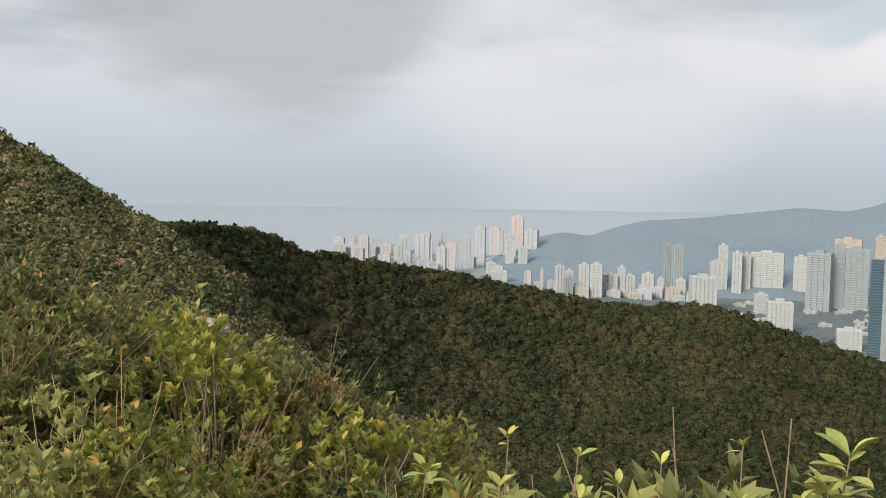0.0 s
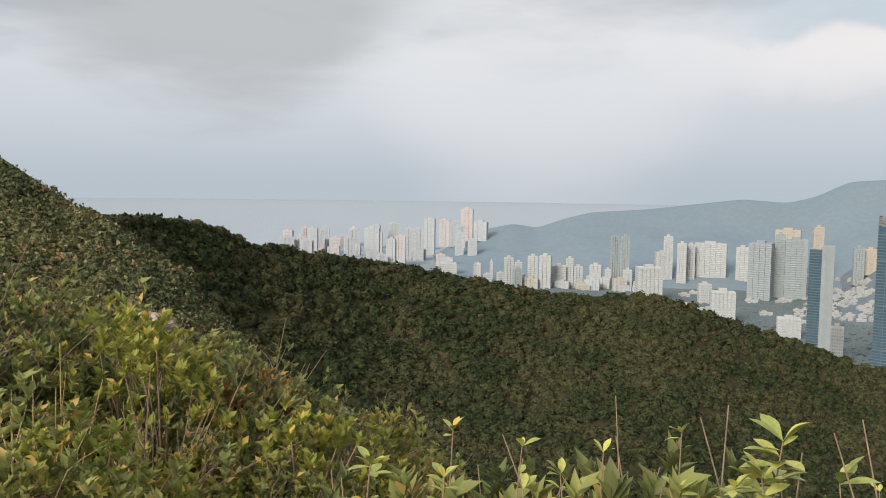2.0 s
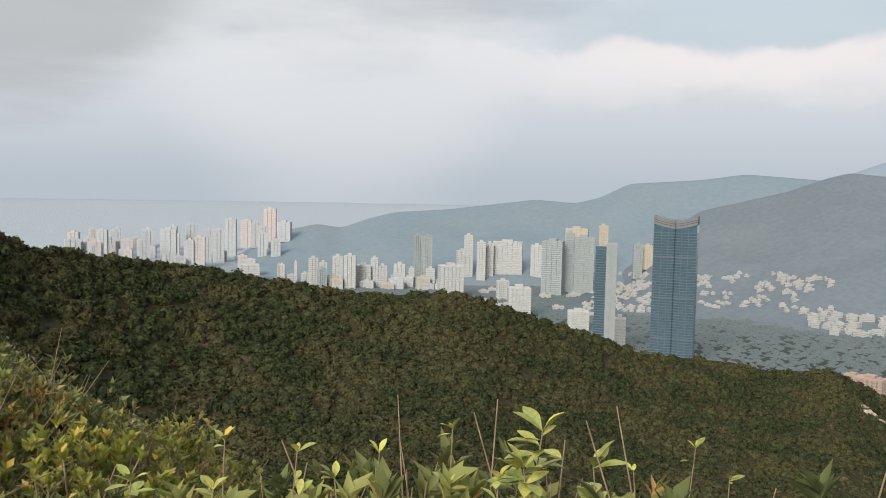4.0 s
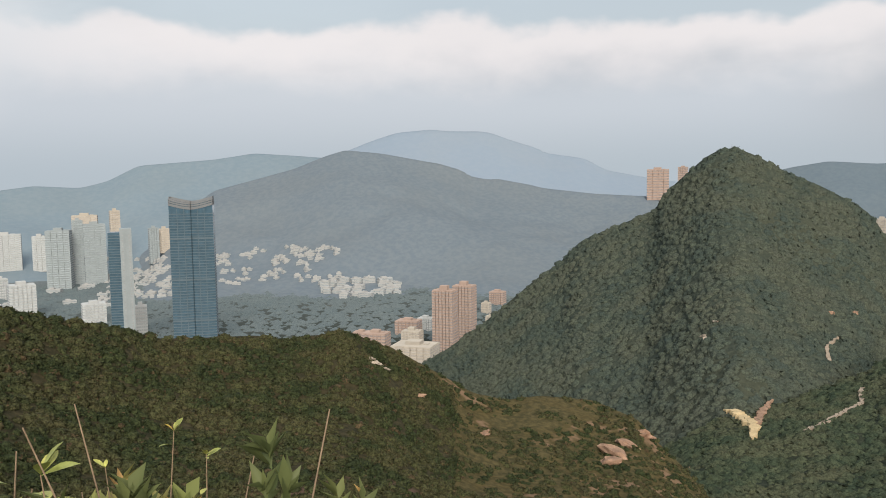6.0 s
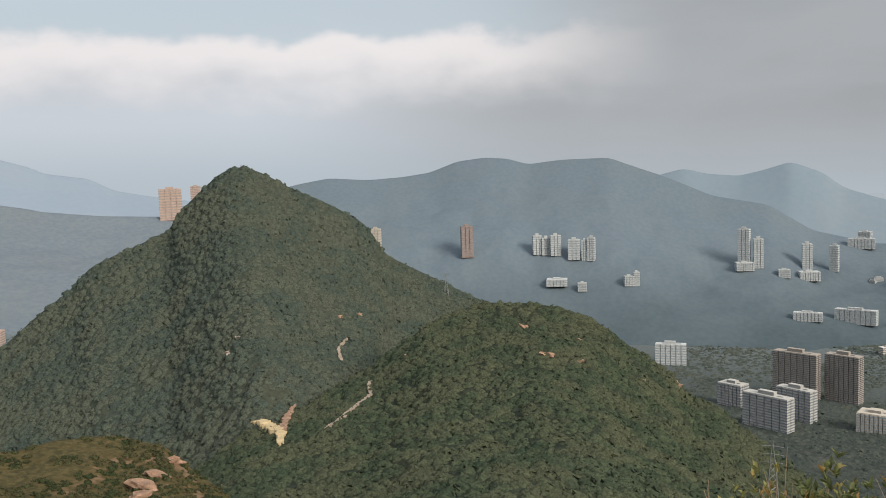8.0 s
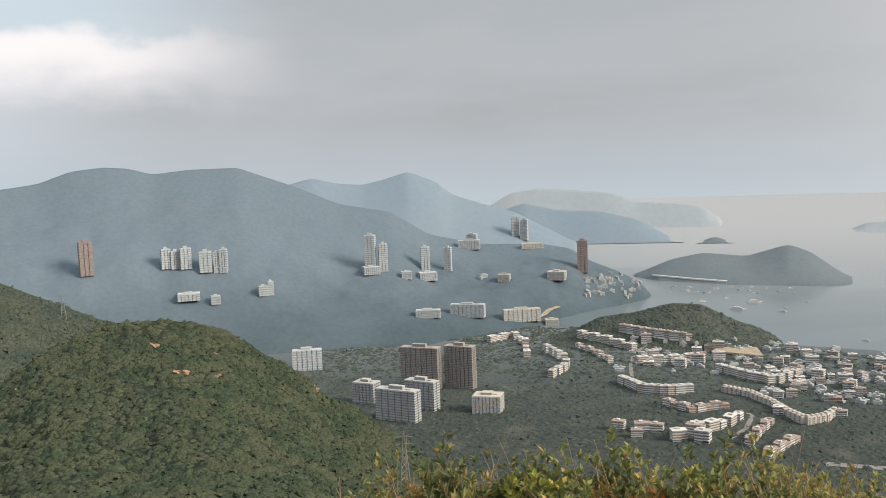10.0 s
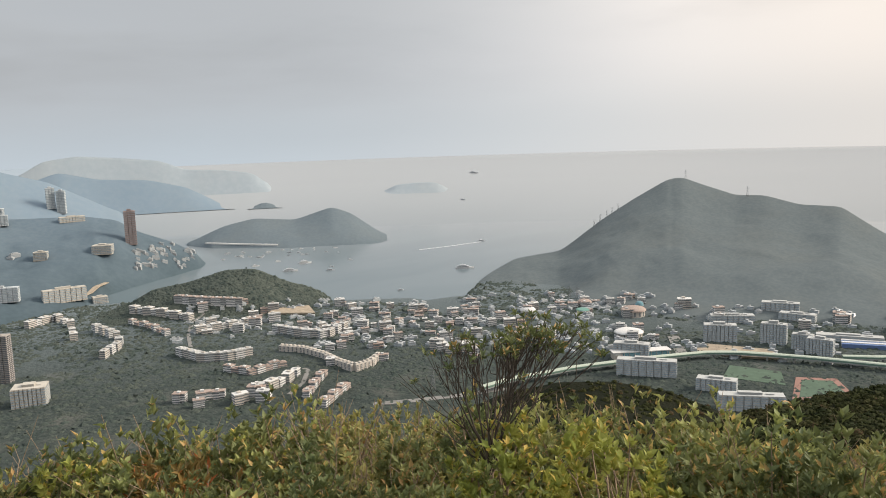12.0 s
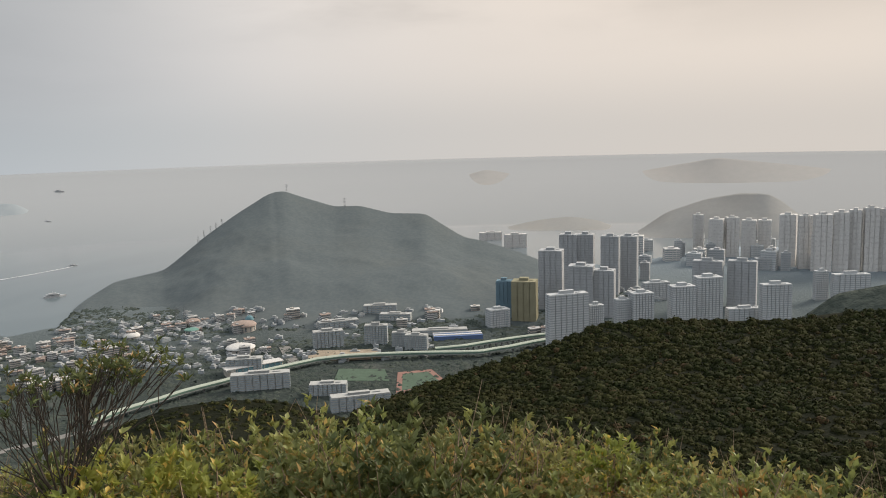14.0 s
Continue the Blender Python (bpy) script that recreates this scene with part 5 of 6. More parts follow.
def tower(row, wall, win, label, name="tower_block", category="building", group="", bays=4, storey=5.0, depth=0.75, turn=None, most=26, plant=True, tree=None):
    """A block of flats standing at a row's place: body with recessed slots, storeys of windows, roof parapet and plant room."""
    az, eb, et, wide = row
    p = site(az, eb, tree)
    r = math.hypot(p.x, p.y)
    w = r * radians(wide)
    top = EYE + r * math.tan(radians(et))
    h = max(4.0, top - p.z)
    d = w * depth if w < 60 else 22.0
    foot = new(name)
    foot.matrix_world = pose(p.x, p.y, p.z - 3, 0, 0, -az + (turn if turn is not None else random.uniform(-14, 14)))
    h += 3
    bm = bmesh.new()
    prism(bm, notched(w, d, bays, min(1.6, w * 0.06)), 0, h)
    part("wall", bm, wall, foot)
    bm = bmesh.new()
    k = 0.5 - 0.4 / max(w, 4)
    prism(bm, [(-w * k, -d * 0.47), (w * k, -d * 0.47), (w * k, d * 0.47), (-w * k, d * 0.47)], h, h + 1.2)
    if plant:
        box(bm, -w * 0.2, w * 0.16, -d * 0.2, d * 0.22, h + 1.2, h + 1.2 + min(6, 0.08 * h + 1.5))
        box(bm, w * 0.22, w * 0.34, -d * 0.1, d * 0.12, h + 1.2, h + 2.6)
    part("roof", bm, wall, foot)
    n = int(min(most, max(1, (h - 3) // storey)))
    step = (h - 3) / n
    me = window_row(w, d, bays, step * 0.45, win)
    for i in range(n):
        ob = new("glazing_strip", me)
        ob.parent = foot
        ob.location = (0, 0, 3 + step * (i + 0.28))
    return tagged(foot, label, category, group)


# far walls and panes: haze painted in as paler colours with little contrast
M_WHITE, M_WHITE_W = building("white_render", (0.60, 0.635, 0.65)), glass("pale_panes", (0.42, 0.465, 0.49))
M_GREYT, M_GREYT_W = building("grey_render", (0.40, 0.46, 0.49)), glass("grey_panes", (0.31, 0.365, 0.395))
M_CREAM, M_CREAM_W = building("cream_render", (0.60, 0.555, 0.485)), glass("cream_panes", (0.46, 0.43, 0.39))
M_PINK, M_PINK_W = building("salmon_tiles", (0.54, 0.41, 0.35)), glass("pink_panes", (0.32, 0.28, 0.265))
M_PALE, M_PALE_W = building("hazed_pale_render", (0.50, 0.55, 0.60), lean=0.6), glass("hazy_panes", (0.47, 0.52, 0.57), 0.6, 0.6)
M_ROSE, M_ROSE_W = building("hazed_rose_render", (0.59, 0.54, 0.55), lean=0.6), glass("rose_panes", (0.54, 0.51, 0.525), 0.6, 0.6)
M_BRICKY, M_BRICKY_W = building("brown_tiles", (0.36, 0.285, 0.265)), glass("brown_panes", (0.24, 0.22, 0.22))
# backlit western walls lightened in the colour to stand in for haze
M_BACK, M_BACK_W = building("hazed_backlit_render", (0.56, 0.575, 0.585), lean=0.7), glass("hazed_backlit_panes", (0.49, 0.505, 0.52), 0.7, 0.7)
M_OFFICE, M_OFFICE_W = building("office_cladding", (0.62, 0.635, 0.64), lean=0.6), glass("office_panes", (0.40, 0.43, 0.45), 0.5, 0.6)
M_VEIL, M_VEIL_W = building("hazed_white_render", (0.88, 0.86, 0.83), lean=0.7), glass("hazed_white_panes", (0.84, 0.815, 0.785), 0.8, 0.7)
M_FLAT, M_FLAT_W = building("apartment_render", (0.44, 0.40, 0.36)), glass("apartment_panes", (0.10, 0.11, 0.12))
M_CAMPUS, M_CAMPUS_W = building("campus_white", (0.55, 0.55, 0.53)), glass("campus_panes", (0.16, 0.19, 0.22))
M_TEAL = glass("teal_glass", (0.065, 0.120, 0.165), 0.12)
M_SPANDREL = building("spandrel", (0.16, 0.215, 0.255))
M_CROWN = building("crown_louvres", (0.27, 0.285, 0.30))
M_SHEET = building("green_netting", (0.40, 0.37, 0.25))
M_BLUE_NET = building("blue_netting", (0.22, 0.33, 0.40))

for row in CITY_WHITE:
    tower(row, M_WHITE, M_WHITE_W, "slender white residential tower in the hazy city", group="white towers in the city", bays=3)
for row in CITY_WIDE:
    tower(row, M_WHITE, M_WHITE_W, "broad white residential slab below the hills", group="white slabs in the city", bays=6, storey=5)
for row in CITY_GREY:
    tower(row, M_GREYT, M_GREYT_W, "tall grey-blue residential tower in haze", group="grey towers in the city", bays=4)
for row in CITY_CREAM:
    tower(row, M_CREAM, M_CREAM_W, "sunlit cream residential tower", group="cream towers in the city", bays=4)
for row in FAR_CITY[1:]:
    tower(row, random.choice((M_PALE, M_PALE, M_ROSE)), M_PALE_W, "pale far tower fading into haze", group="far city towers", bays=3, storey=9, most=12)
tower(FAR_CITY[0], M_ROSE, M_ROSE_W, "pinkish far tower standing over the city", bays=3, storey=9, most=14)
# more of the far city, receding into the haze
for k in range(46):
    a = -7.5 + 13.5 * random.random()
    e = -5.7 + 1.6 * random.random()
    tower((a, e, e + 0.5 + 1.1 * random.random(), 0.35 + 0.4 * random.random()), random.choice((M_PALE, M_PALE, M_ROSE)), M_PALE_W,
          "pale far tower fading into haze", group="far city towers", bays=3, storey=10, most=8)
for k in range(26):
    a = 8.0 + 9.5 * random.random()
    e = -6.95 + 0.3 * random.random()
    tower((a, e, e + 0.35 + 0.5 * random.random(), 0.5 + 0.5 * random.random()), random.choice((M_WHITE, M_PALE, M_CREAM)), M_PALE_W,
          "low pale block between the city towers", group="low city blocks", bays=4, storey=6, most=8)
for row in PINK_TOWERS:
    tower(row, M_PINK, M_PINK_W, "tall salmon-pink residential tower beside the wooded peak", group="salmon towers", bays=6, storey=4.2, most=36, turn=-22)
for i, row in enumerate(PINK_LOW):
    tower(row, (M_PINK, M_PINK, M_CREAM, M_CREAM, M_WHITE)[i % 5], (M_PINK_W, M_PINK_W, M_CREAM_W, M_CREAM_W, M_WHITE_W)[i % 5],
          "mid-rise pink and cream housing block", group="mid-rise blocks by the peak", bays=6, storey=4, turn=-20)
for row in HILL_TOWERS[:3]:
    tower(row, M_CREAM if row[0] > 70 else M_PINK, M_CREAM_W if row[0] > 70 else M_PINK_W, "sunlit tower standing behind the peak", group="towers behind the peak", bays=4, storey=8)
tower(HILL_TOWERS[3], M_BRICKY, M_BRICKY_W, "reddish brown tower on the hazy hillside", bays=3, storey=7)
for row in HILL_ROW:
    tower(row, M_WHITE, M_GREYT_W, "pale terraced tower in a hillside row", group="hillside tower row", bays=3, storey=6)
for row in HILL_LOW:
    tower(row, M_WHITE, M_GREYT_W, "low pale building in the woods", "low_building", group="low buildings in the woods", bays=6, storey=5)
for row in BAY_TOWERS:
    brown = row[0] > 115
    tower(row, M_BRICKY if brown else M_WHITE, M_BRICKY_W if brown else M_GREYT_W, "brown tower on the headland" if brown else "slim pale tower on the wooded slope above the bay",
          group="towers above the bay", bays=3, storey=6)
for row in BAY_LOW:
    tower(row, M_CREAM if row[0] > 109 else M_WHITE, M_GREYT_W, "low white terrace above the bay", "low_building", group="low terraces above the bay", bays=8, storey=4)
for row in APARTMENTS:
    tower(row, M_FLAT, M_FLAT_W, "brown-grey apartment block in the wooded valley", "apartment_block", group="apartment blocks in the valley", bays=7, storey=3.4, depth=0.5, turn=-24)
for row in CAMPUS:
    tower(row, M_CAMPUS, M_CAMPUS_W, "white school building in the wooded valley", "school_building", group="school buildings", bays=6, storey=4.5, depth=0.6, turn=-32)
for row in PARK_BLOCKS:
    tower(row, M_CAMPUS, M_GREYT_W, "pale institutional block on the valley floor", "low_building", group="valley floor blocks", bays=8, storey=3.6, depth=0.4, turn=random.uniform(-12, 12))
for i, row in enumerate(WEST_TOWERS):
    wall = M_BLUE_NET if i == 10 else M_SHEET if i == 11 else M_BACK
    text = "tower wrapped in construction netting" if i > 9 else "dark backlit residential tower by the channel"
    tower(row, wall, M_BACK_W if i < 10 else wall, text, group="towers by the channel" if i < 10 else "towers under construction", bays=4, storey=6, turn=-8)
for row in WEST_OFFICES:
    tower(row, M_OFFICE, M_OFFICE_W, "grey office block with rows of windows", "office_block", group="office blocks by the channel", bays=7, storey=4.5, depth=0.6, turn=24)
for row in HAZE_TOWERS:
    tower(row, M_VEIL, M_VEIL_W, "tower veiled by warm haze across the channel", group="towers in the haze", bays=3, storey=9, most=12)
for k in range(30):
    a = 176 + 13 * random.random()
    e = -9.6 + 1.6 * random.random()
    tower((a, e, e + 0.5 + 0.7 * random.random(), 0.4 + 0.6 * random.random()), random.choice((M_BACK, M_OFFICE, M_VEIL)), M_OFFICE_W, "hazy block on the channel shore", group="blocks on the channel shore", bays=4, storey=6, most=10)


def glass_tower():
    """The landmark: two bowed glass wings with a groove between, storey bands, roof rising to both ends."""
    az, r, base, top = 32.45, 1270.0, -272.0, -1.55
    w, d = r * radians(2.75), 34.0
    x, y = spot(az, r)
    h = r * math.tan(radians(top)) - base
    foot = new("glass_tower")
    foot.matrix_world = pose(x, y, EYE + base, 0, 0, -az - 6)
    half = []
    for k in range(13):
        s = k / 12
        half.append((0.9 + (w / 2 - 0.9) * s, -d / 2 * (0.80 + 0.20 * math.sin(math.pi * (s * 0.85 + 0.08))) ))
    front = [(-px, py) for px, py in reversed(half)] + [(0, -d / 2 * 0.74)] + half
    outline = front + [(px, -py) for px, py in reversed(front)]
    bm = bmesh.new()
    tops = [h - 9 + 7.5 * (abs(px) / (w / 2)) ** 1.4 for px, _ in outline]
    prism(bm, outline, 0, tops)
    part("wall", bm, M_TEAL, foot, "dark teal curtain wall")
    bm = bmesh.new()
    ring = [(px * 1.012, py * 1.02) for px, py in outline]
    n = len(ring)
    for i in range(n):
        j = (i + 1) % n
        for z0, z1 in ((-15, -11.4), (-10.6, -8.4), (-7.6, -5.6), (-4.8, -3.0)):
            la, lb = tops[i] - h + 9, tops[j] - h + 9
            p = [(ring[i][0], ring[i][1], h + z0 - 2 + la * 0.9), (ring[j][0], ring[j][1], h + z0 - 2 + lb * 0.9), (ring[j][0], ring[j][1], h + z1 - 2 + lb * 0.9), (ring[i][0], ring[i][1], h + z1 - 2 + la * 0.9)]
            bm.faces.new([bm.verts.new(q) for q in p])
    part("crown", bm, M_CROWN, foot, "grey louvred crown")
    bm = bmesh.new()
    prism(bm, [(px * 1.008, py * 1.015) for px, py in outline], 0, 1.15)
    me = bpy.data.meshes.new("storey_band")
    bm.to_mesh(me)
    bm.free()
    me.materials.append(M_SPANDREL)
    count = int((h - 20) / 4.0)
    for i in range(count):
        ob = new("storey_band", me)
        ob.parent = foot
        ob.location = (0, 0, 2 + 4.0 * i)
        if i % 15 == 14:
            ob.scale = (1.004, 1.004, 2.2)
    bm = bmesh.new()
    for k in (-0.62, -0.31, 0.31, 0.62):
        box(bm, w / 2 * k - 0.35, w / 2 * k + 0.35, -d / 2 * 1.02, -d / 2 * 0.9, 0, h - 16)
    part("mullion_frame", bm, M_SPANDREL, foot)
    return tagged(foot, "tall curved teal glass tower with a notched grey crown", "tower")


glass_tower()


def slab_tower():
    """Thin tower: a glazed teal half beside a grey concrete half with one column of windows."""
    az, r, base = 27.95, 1330.0, -272.0
    w = r * radians(1.42)
    x, y = spot(az, r)
    h = r * math.tan(radians(-3.42)) - base
    foot = new("slab_tower")
    foot.matrix_world = pose(x, y, EYE + base, 0, 0, -az)
    bm = bmesh.new()
    prism(bm, [(-w / 2, -9), (0, -12), (0, 10), (-w / 2, 10)], 0, h - 5)
    part("glass_wing", bm, M_TEAL, foot, "teal glazed wing")
    bm = bmesh.new()
    prism(bm, [(0, -13), (w * 0.2, -13), (w * 0.2, -12.4), (w * 0.3, -12.4), (w * 0.3, -13), (w / 2, -13), (w / 2, 10), (0, 10)], 0, h)
    part("wall", bm, M_GREYT, foot, "grey concrete wing")
    bm = bmesh.new()
    prism(bm, [(-w / 2 - 0.2, -9.3), (0, -12.3), (0, 10), (-w / 2 - 0.2, 10)], 0, 1.2)
    band = bpy.data.meshes.new("storey_band")
    bm.to_mesh(band)
    bm.free()
    band.materials.append(M_SPANDREL)
    bm = bmesh.new()
    box(bm, w * 0.07, w * 0.14, -13.2, -12.9, 0, 1.8)
    win = bpy.data.meshes.new("window")
    bm.to_mesh(win)
    bm.free()
    win.materials.append(M_OFFICE_W)
    for i in range(int((h - 8) / 4.0)):
        for me, nm, across in ((band, "storey_band", 0.0), (win, "window", 0.0), (win, "window", w * 0.29)):
            ob = new(nm, me)
            ob.parent = foot
            ob.location = (across, 0, 2 + 4.0 * i)
    return tagged(foot, "slender tower, half teal glass and half grey concrete", "tower")


slab_tower()


# houses ------------------------------------------------------------------
M_HOUSE = [building("house_white", (0.80, 0.78, 0.75)), building("house_cream", (0.68, 0.62, 0.55)), building("house_salmon", (0.55, 0.43, 0.37)), building("house_grey", (0.52, 0.51, 0.49))]
M_HOUSE_W = glass("house_panes", (0.14, 0.155, 0.16))
M_TILE = [plain("roof_brown", (0.42, 0.33, 0.285), 0.9, 0.25, 2.0), plain("roof_grey", (0.56, 0.55, 0.53), 0.9, 0.2, 2.0), plain("roof_pale", (0.74, 0.72, 0.69), 0.9, 0.15, 2.0)]


def house_proto(k):
    """A villa: stepped body, flat roof with parapet, rows of windows, a balcony slab."""
    w, d, floors = random.uniform(12, 20), random.uniform(10, 13), random.choice((2, 3, 3, 4))
    h = floors * 3.2
    foot = new("house")
    tone = (0, 1, 0, 3, 2, 0, 1, 0)[k % 8] if k < 12 else 0
    wall, roof = (M_HOUSE[tone], M_TILE[(k * 2 + k // 4) % 3]) if k < 12 else (M_WHITE, M_TILE[2])
    bm = bmesh.new()
    prism(bm, [(-w / 2, -d / 2), (w * 0.1, -d / 2), (w * 0.1, -d / 2 + 1.5), (w / 2, -d / 2 + 1.5), (w / 2, d / 2), (-w / 2, d / 2)], -3, h)
    box(bm, -w * 0.2, w * 0.05, -d * 0.1, d * 0.3, h, h + 2.4)
    part("wall", bm, wall, foot)
    bm = bmesh.new()
    prism(bm, [(-w / 2 - 0.4, -d / 2 - 0.4), (w * 0.1 + 0.4, -d / 2 - 0.4), (w * 0.1 + 0.4, -d / 2 + 1.1), (w / 2 + 0.4, -d / 2 + 1.1), (w / 2 + 0.4, d / 2 + 0.4), (-w / 2 - 0.4, d / 2 + 0.4)], h, h + 0.7)
    part("roof", bm, roof, foot)
    for i in range(floors):
        bm = bmesh.new()
        prism(bm, [(-w / 2 - 0.12, -d / 2 - 0.12), (w * 0.1 + 0.12, -d / 2 - 0.12), (w * 0.1 + 0.12, -d / 2 + 1.38), (w / 2 + 0.12, -d / 2 + 1.38), (w / 2 + 0.12, d / 2 + 0.12), (-w / 2 - 0.12, d / 2 + 0.12)], 0, 1.3)
        ob = part("glazing_strip", bm, M_HOUSE_W, foot)
        ob.location = (0, 0, 0.9 + 3.2 * i)
    bm = bmesh.new()
    box(bm, w * 0.12, w / 2, -d / 2 + 0.2, -d / 2 + 1.5, 3.0, 3.9)
    part("balcony", bm, wall, foot)
    colour = ("white", "cream", "salmon", "grey")[tone]
    return tagged(foot, f"{colour} villa with flat roof among trees", "house", "villas in the valley")


HOUSES = [house_proto(k) for k in range(12)]
for k, ob in enumerate(HOUSES):
    q = site(127 + 0.9 * k, -13.2 - 0.15 * (k % 3))
    ob.matrix_world = pose(q.x, q.y, q.z, 0, 0, -127 + 20 * (k % 5))


def put_house(az, el, turn, k=None, size=1.0):
    q = site(az, el)
    if q.z < 2:
        return
    ob = HOUSES[random.randrange(12) if k is None else k]
    copy_thing(ob, pose(q.x, q.y, q.z, 0, 0, turn)).scale = (size * 1.25,) * 3


def village(count, az0, az1, el0, el1, size=1.0, cut=-0.1, seed=1, turn=20):
    for _ in range(count):
        a, e = az0 + (az1 - az0) * random.random(), el0 + (el1 - el0) * random.random()
        if float(fbm(a * 3, e * 6, 2.2, 3, seed)) > cut:
            put_house(a, e, -a + random.uniform(-turn, turn), None, size * random.uniform(0.75, 1.2))


village(150, 129, 151, -14.6, -11.6, 0.95, -0.05, 2)
village(45, 128, 139, -16.2, -13.0, 1.0, 0.0, 3)
village(30, 120, 130, -13.4, -11.2, 1.0, -0.05, 4)
village(24, 150, 172, -14.6, -11.9, 1.1, -0.05, 5)
village(14, 118, 124, -18, -17, 1.0, -0.3, 10)


M_VILLAGE = building("village_render", (0.52, 0.535, 0.54))


def far_village(regions):
    """Low white blocks on far slopes, too many and small to tell apart: bodies, and a strip of windows for each."""
    bodies, panes = bmesh.new(), bmesh.new()
    for count, az0, az1, el0, el1, size, cut, seed in regions:
        for _ in range(count):
            a, e = az0 + (az1 - az0) * random.random(), el0 + (el1 - el0) * random.random()
            if float(fbm(a * 3, e * 6, 2.2, 3, seed)) < cut:
                continue
            q = site(a, e)
            if q.z < 2:
                continue
            w, d, h = size * random.uniform(14, 34), size * random.uniform(10, 15), size * random.uniform(6, 11)
            m = pose(q.x, q.y, q.z, 0, 0, -a + random.uniform(-35, 35))
            first = len(bodies.verts)
            box(bodies, -w / 2, w / 2, -d / 2, d / 2, -6, h)
            box(bodies, -w * 0.3, w * random.uniform(-0.1, 0.3), -d * 0.3, d * 0.4, h, h + 3)
            bodies.verts.ensure_lookup_table()
            bmesh.ops.transform(bodies, matrix=m, verts=bodies.verts[first:])
            first = len(panes.verts)
            for z in np.arange(1.2, h - 1.5, 3.4):
                box(panes, -w / 2 - 0.15, w / 2 + 0.15, -d / 2 - 0.15, d / 2 + 0.15, z, z + 1.3)
            panes.verts.ensure_lookup_table()
            bmesh.ops.transform(panes, matrix=m, verts=panes.verts[first:])
    tagged(part("far_village", bodies, M_VILLAGE, None), "small pale houses and low flats spread over valley and slopes", "houses", kind="stuff")
    tagged(part("far_village_glazing", panes, M_GREYT_W, None), "dull window strips of the small white houses", "windows", kind="stuff")


far_village(((260, 33.3, 42, -7.4, -5.0, 0.55, -0.02, 7), (190, 26.3, 31.6, -8.0, -5.3, 0.6, -0.1, 8), (60, 41, 46, -8.6, -7.4, 1.0, -0.1, 9), (75, 116.0, 119.8, -8.6, -6.9, 0.6, -0.25, 6), (330, 127, 151, -14.9, -11.5, 0.62, -0.16, 13), (170, 138, 164, -15.6, -12.2, 0.62, -0.1, 14), (90, 118, 131, -13.6, -11.2, 0.6, -0.05, 15), (70, 168, 178, -12.4, -10.6, 0.9, -0.2, 16), (40, 19, 27, -8.4, -6.9, 1.0, 0.0, 11), (25, 108, 118, -7.6, -6.9, 0.8, 0.1, 12)))


def along(path, n):
    """n even places along a path of bearings and elevations."""
    p = np.array(path, float)
    s = np.concatenate([[0], np.cumsum(np.hypot(*np.diff(p, axis=0).T))])
    u = np.linspace(0, s[-1], n)
    return np.stack([np.interp(u, s, p[:, 0]), np.interp(u, s, p[:, 1])], 1)


def terrace(path, n, k, size=1.0):
    pts = [site(a, e) for a, e in along(path, n)]
    for i, (q, (a, e)) in enumerate(zip(pts, along(path, n))):
        j = min(i + 1, n - 1)
        t = pts[j] - pts[j - 1]
        put_house(a, e, math.degrees(math.atan2(t.y, t.x)) + (180 if t.x * q.y - t.y * q.x > 0 else 0), k + (i % 2) * 4, size)


for path, n, k in ((TERRACE_A, 9, 1), (TERRACE_B, 8, 2), (TERRACE_C, 7, 0), (TERRACE_D, 9, 1), (TERRACE_E, 9, 3), (TERRACE_F, 10, 2), (TERRACE_G, 8, 0), (TERRACE_H, 10, 2),
                   (TERRACE_I, 8, 1), (TERRACE_J, 4, 1), (TERRACE_K, 6, 0), (TERRACE_L, 6, 0)):
    terrace(path, n, k)


def crescent():
    """Curved terrace of tall narrow units on a podium."""
    foot = new("crescent_terrace")
    pts = [site(a, e) for a, e in along(CRESCENT, 27)]
    mid = sum(pts, Vector()) / len(pts)
    foot.location = mid
    low = min(p.z for p in pts)
    for i in range(26):
        a, b = pts[i], pts[i + 1]
        t = b - a
        ang = math.degrees(math.atan2(t.y, t.x))
        w = t.length
        bm = bmesh.new()
        box(bm, 0, w * 0.9, -6, 6, -3, 13)
        box(bm, w * 0.2, w * 0.7, -3, 3, 13, 15.5)
        ob = part("unit", bm, M_HOUSE[1], foot)
        ob.matrix_local = pose(a.x - mid.x, a.y - mid.y, low - mid.z, 0, 0, ang)
        bm = bmesh.new()
        for f in range(4):
            box(bm, w * 0.14, w * 0.5, -6.12, 6.12, 1 + 3 * f, 2.9 + 3 * f)
        part("glazing", bm, M_HOUSE_W, ob)
        bm = bmesh.new()
        box(bm, -0.2, w + 0.2, -9, 8, -4, -1.2)
        pd = part("podium", bm, M_TILE[2], ob)
    return tagged(foot, "long curved terrace of cream townhouses on a podium", "terrace")


crescent()


# roads, railway, pitch ----------------------------------------------------
M_ROAD = plain("pale_road", (0.26, 0.25, 0.235), 0.9, 0.2, 8)
M_RAIL = building("viaduct_cover", (0.50, 0.55, 0.46))
M_RAIL_SIDE = building("viaduct_green", (0.20, 0.30, 0.24))
M_PIER = building("viaduct_concrete", (0.42, 0.42, 0.40))
M_GRASS = plain("pitch_turf", (0.105, 0.155, 0.11), 0.95, 0.15, 12)
M_TRACK = plain("track_red", (0.33, 0.19, 0.155), 0.9, 0.12, 10)
M_SAND = plain("pale_earth", (0.42, 0.345, 0.26), 0.95, 0.25, 12)
M_BLUE = building("blue_roof", (0.16, 0.235, 0.43))
M_AQUA = glass("aqua_glass", (0.13, 0.27, 0.31), 0.2)
M_GREENROOF = building("green_roof", (0.20, 0.36, 0.31))


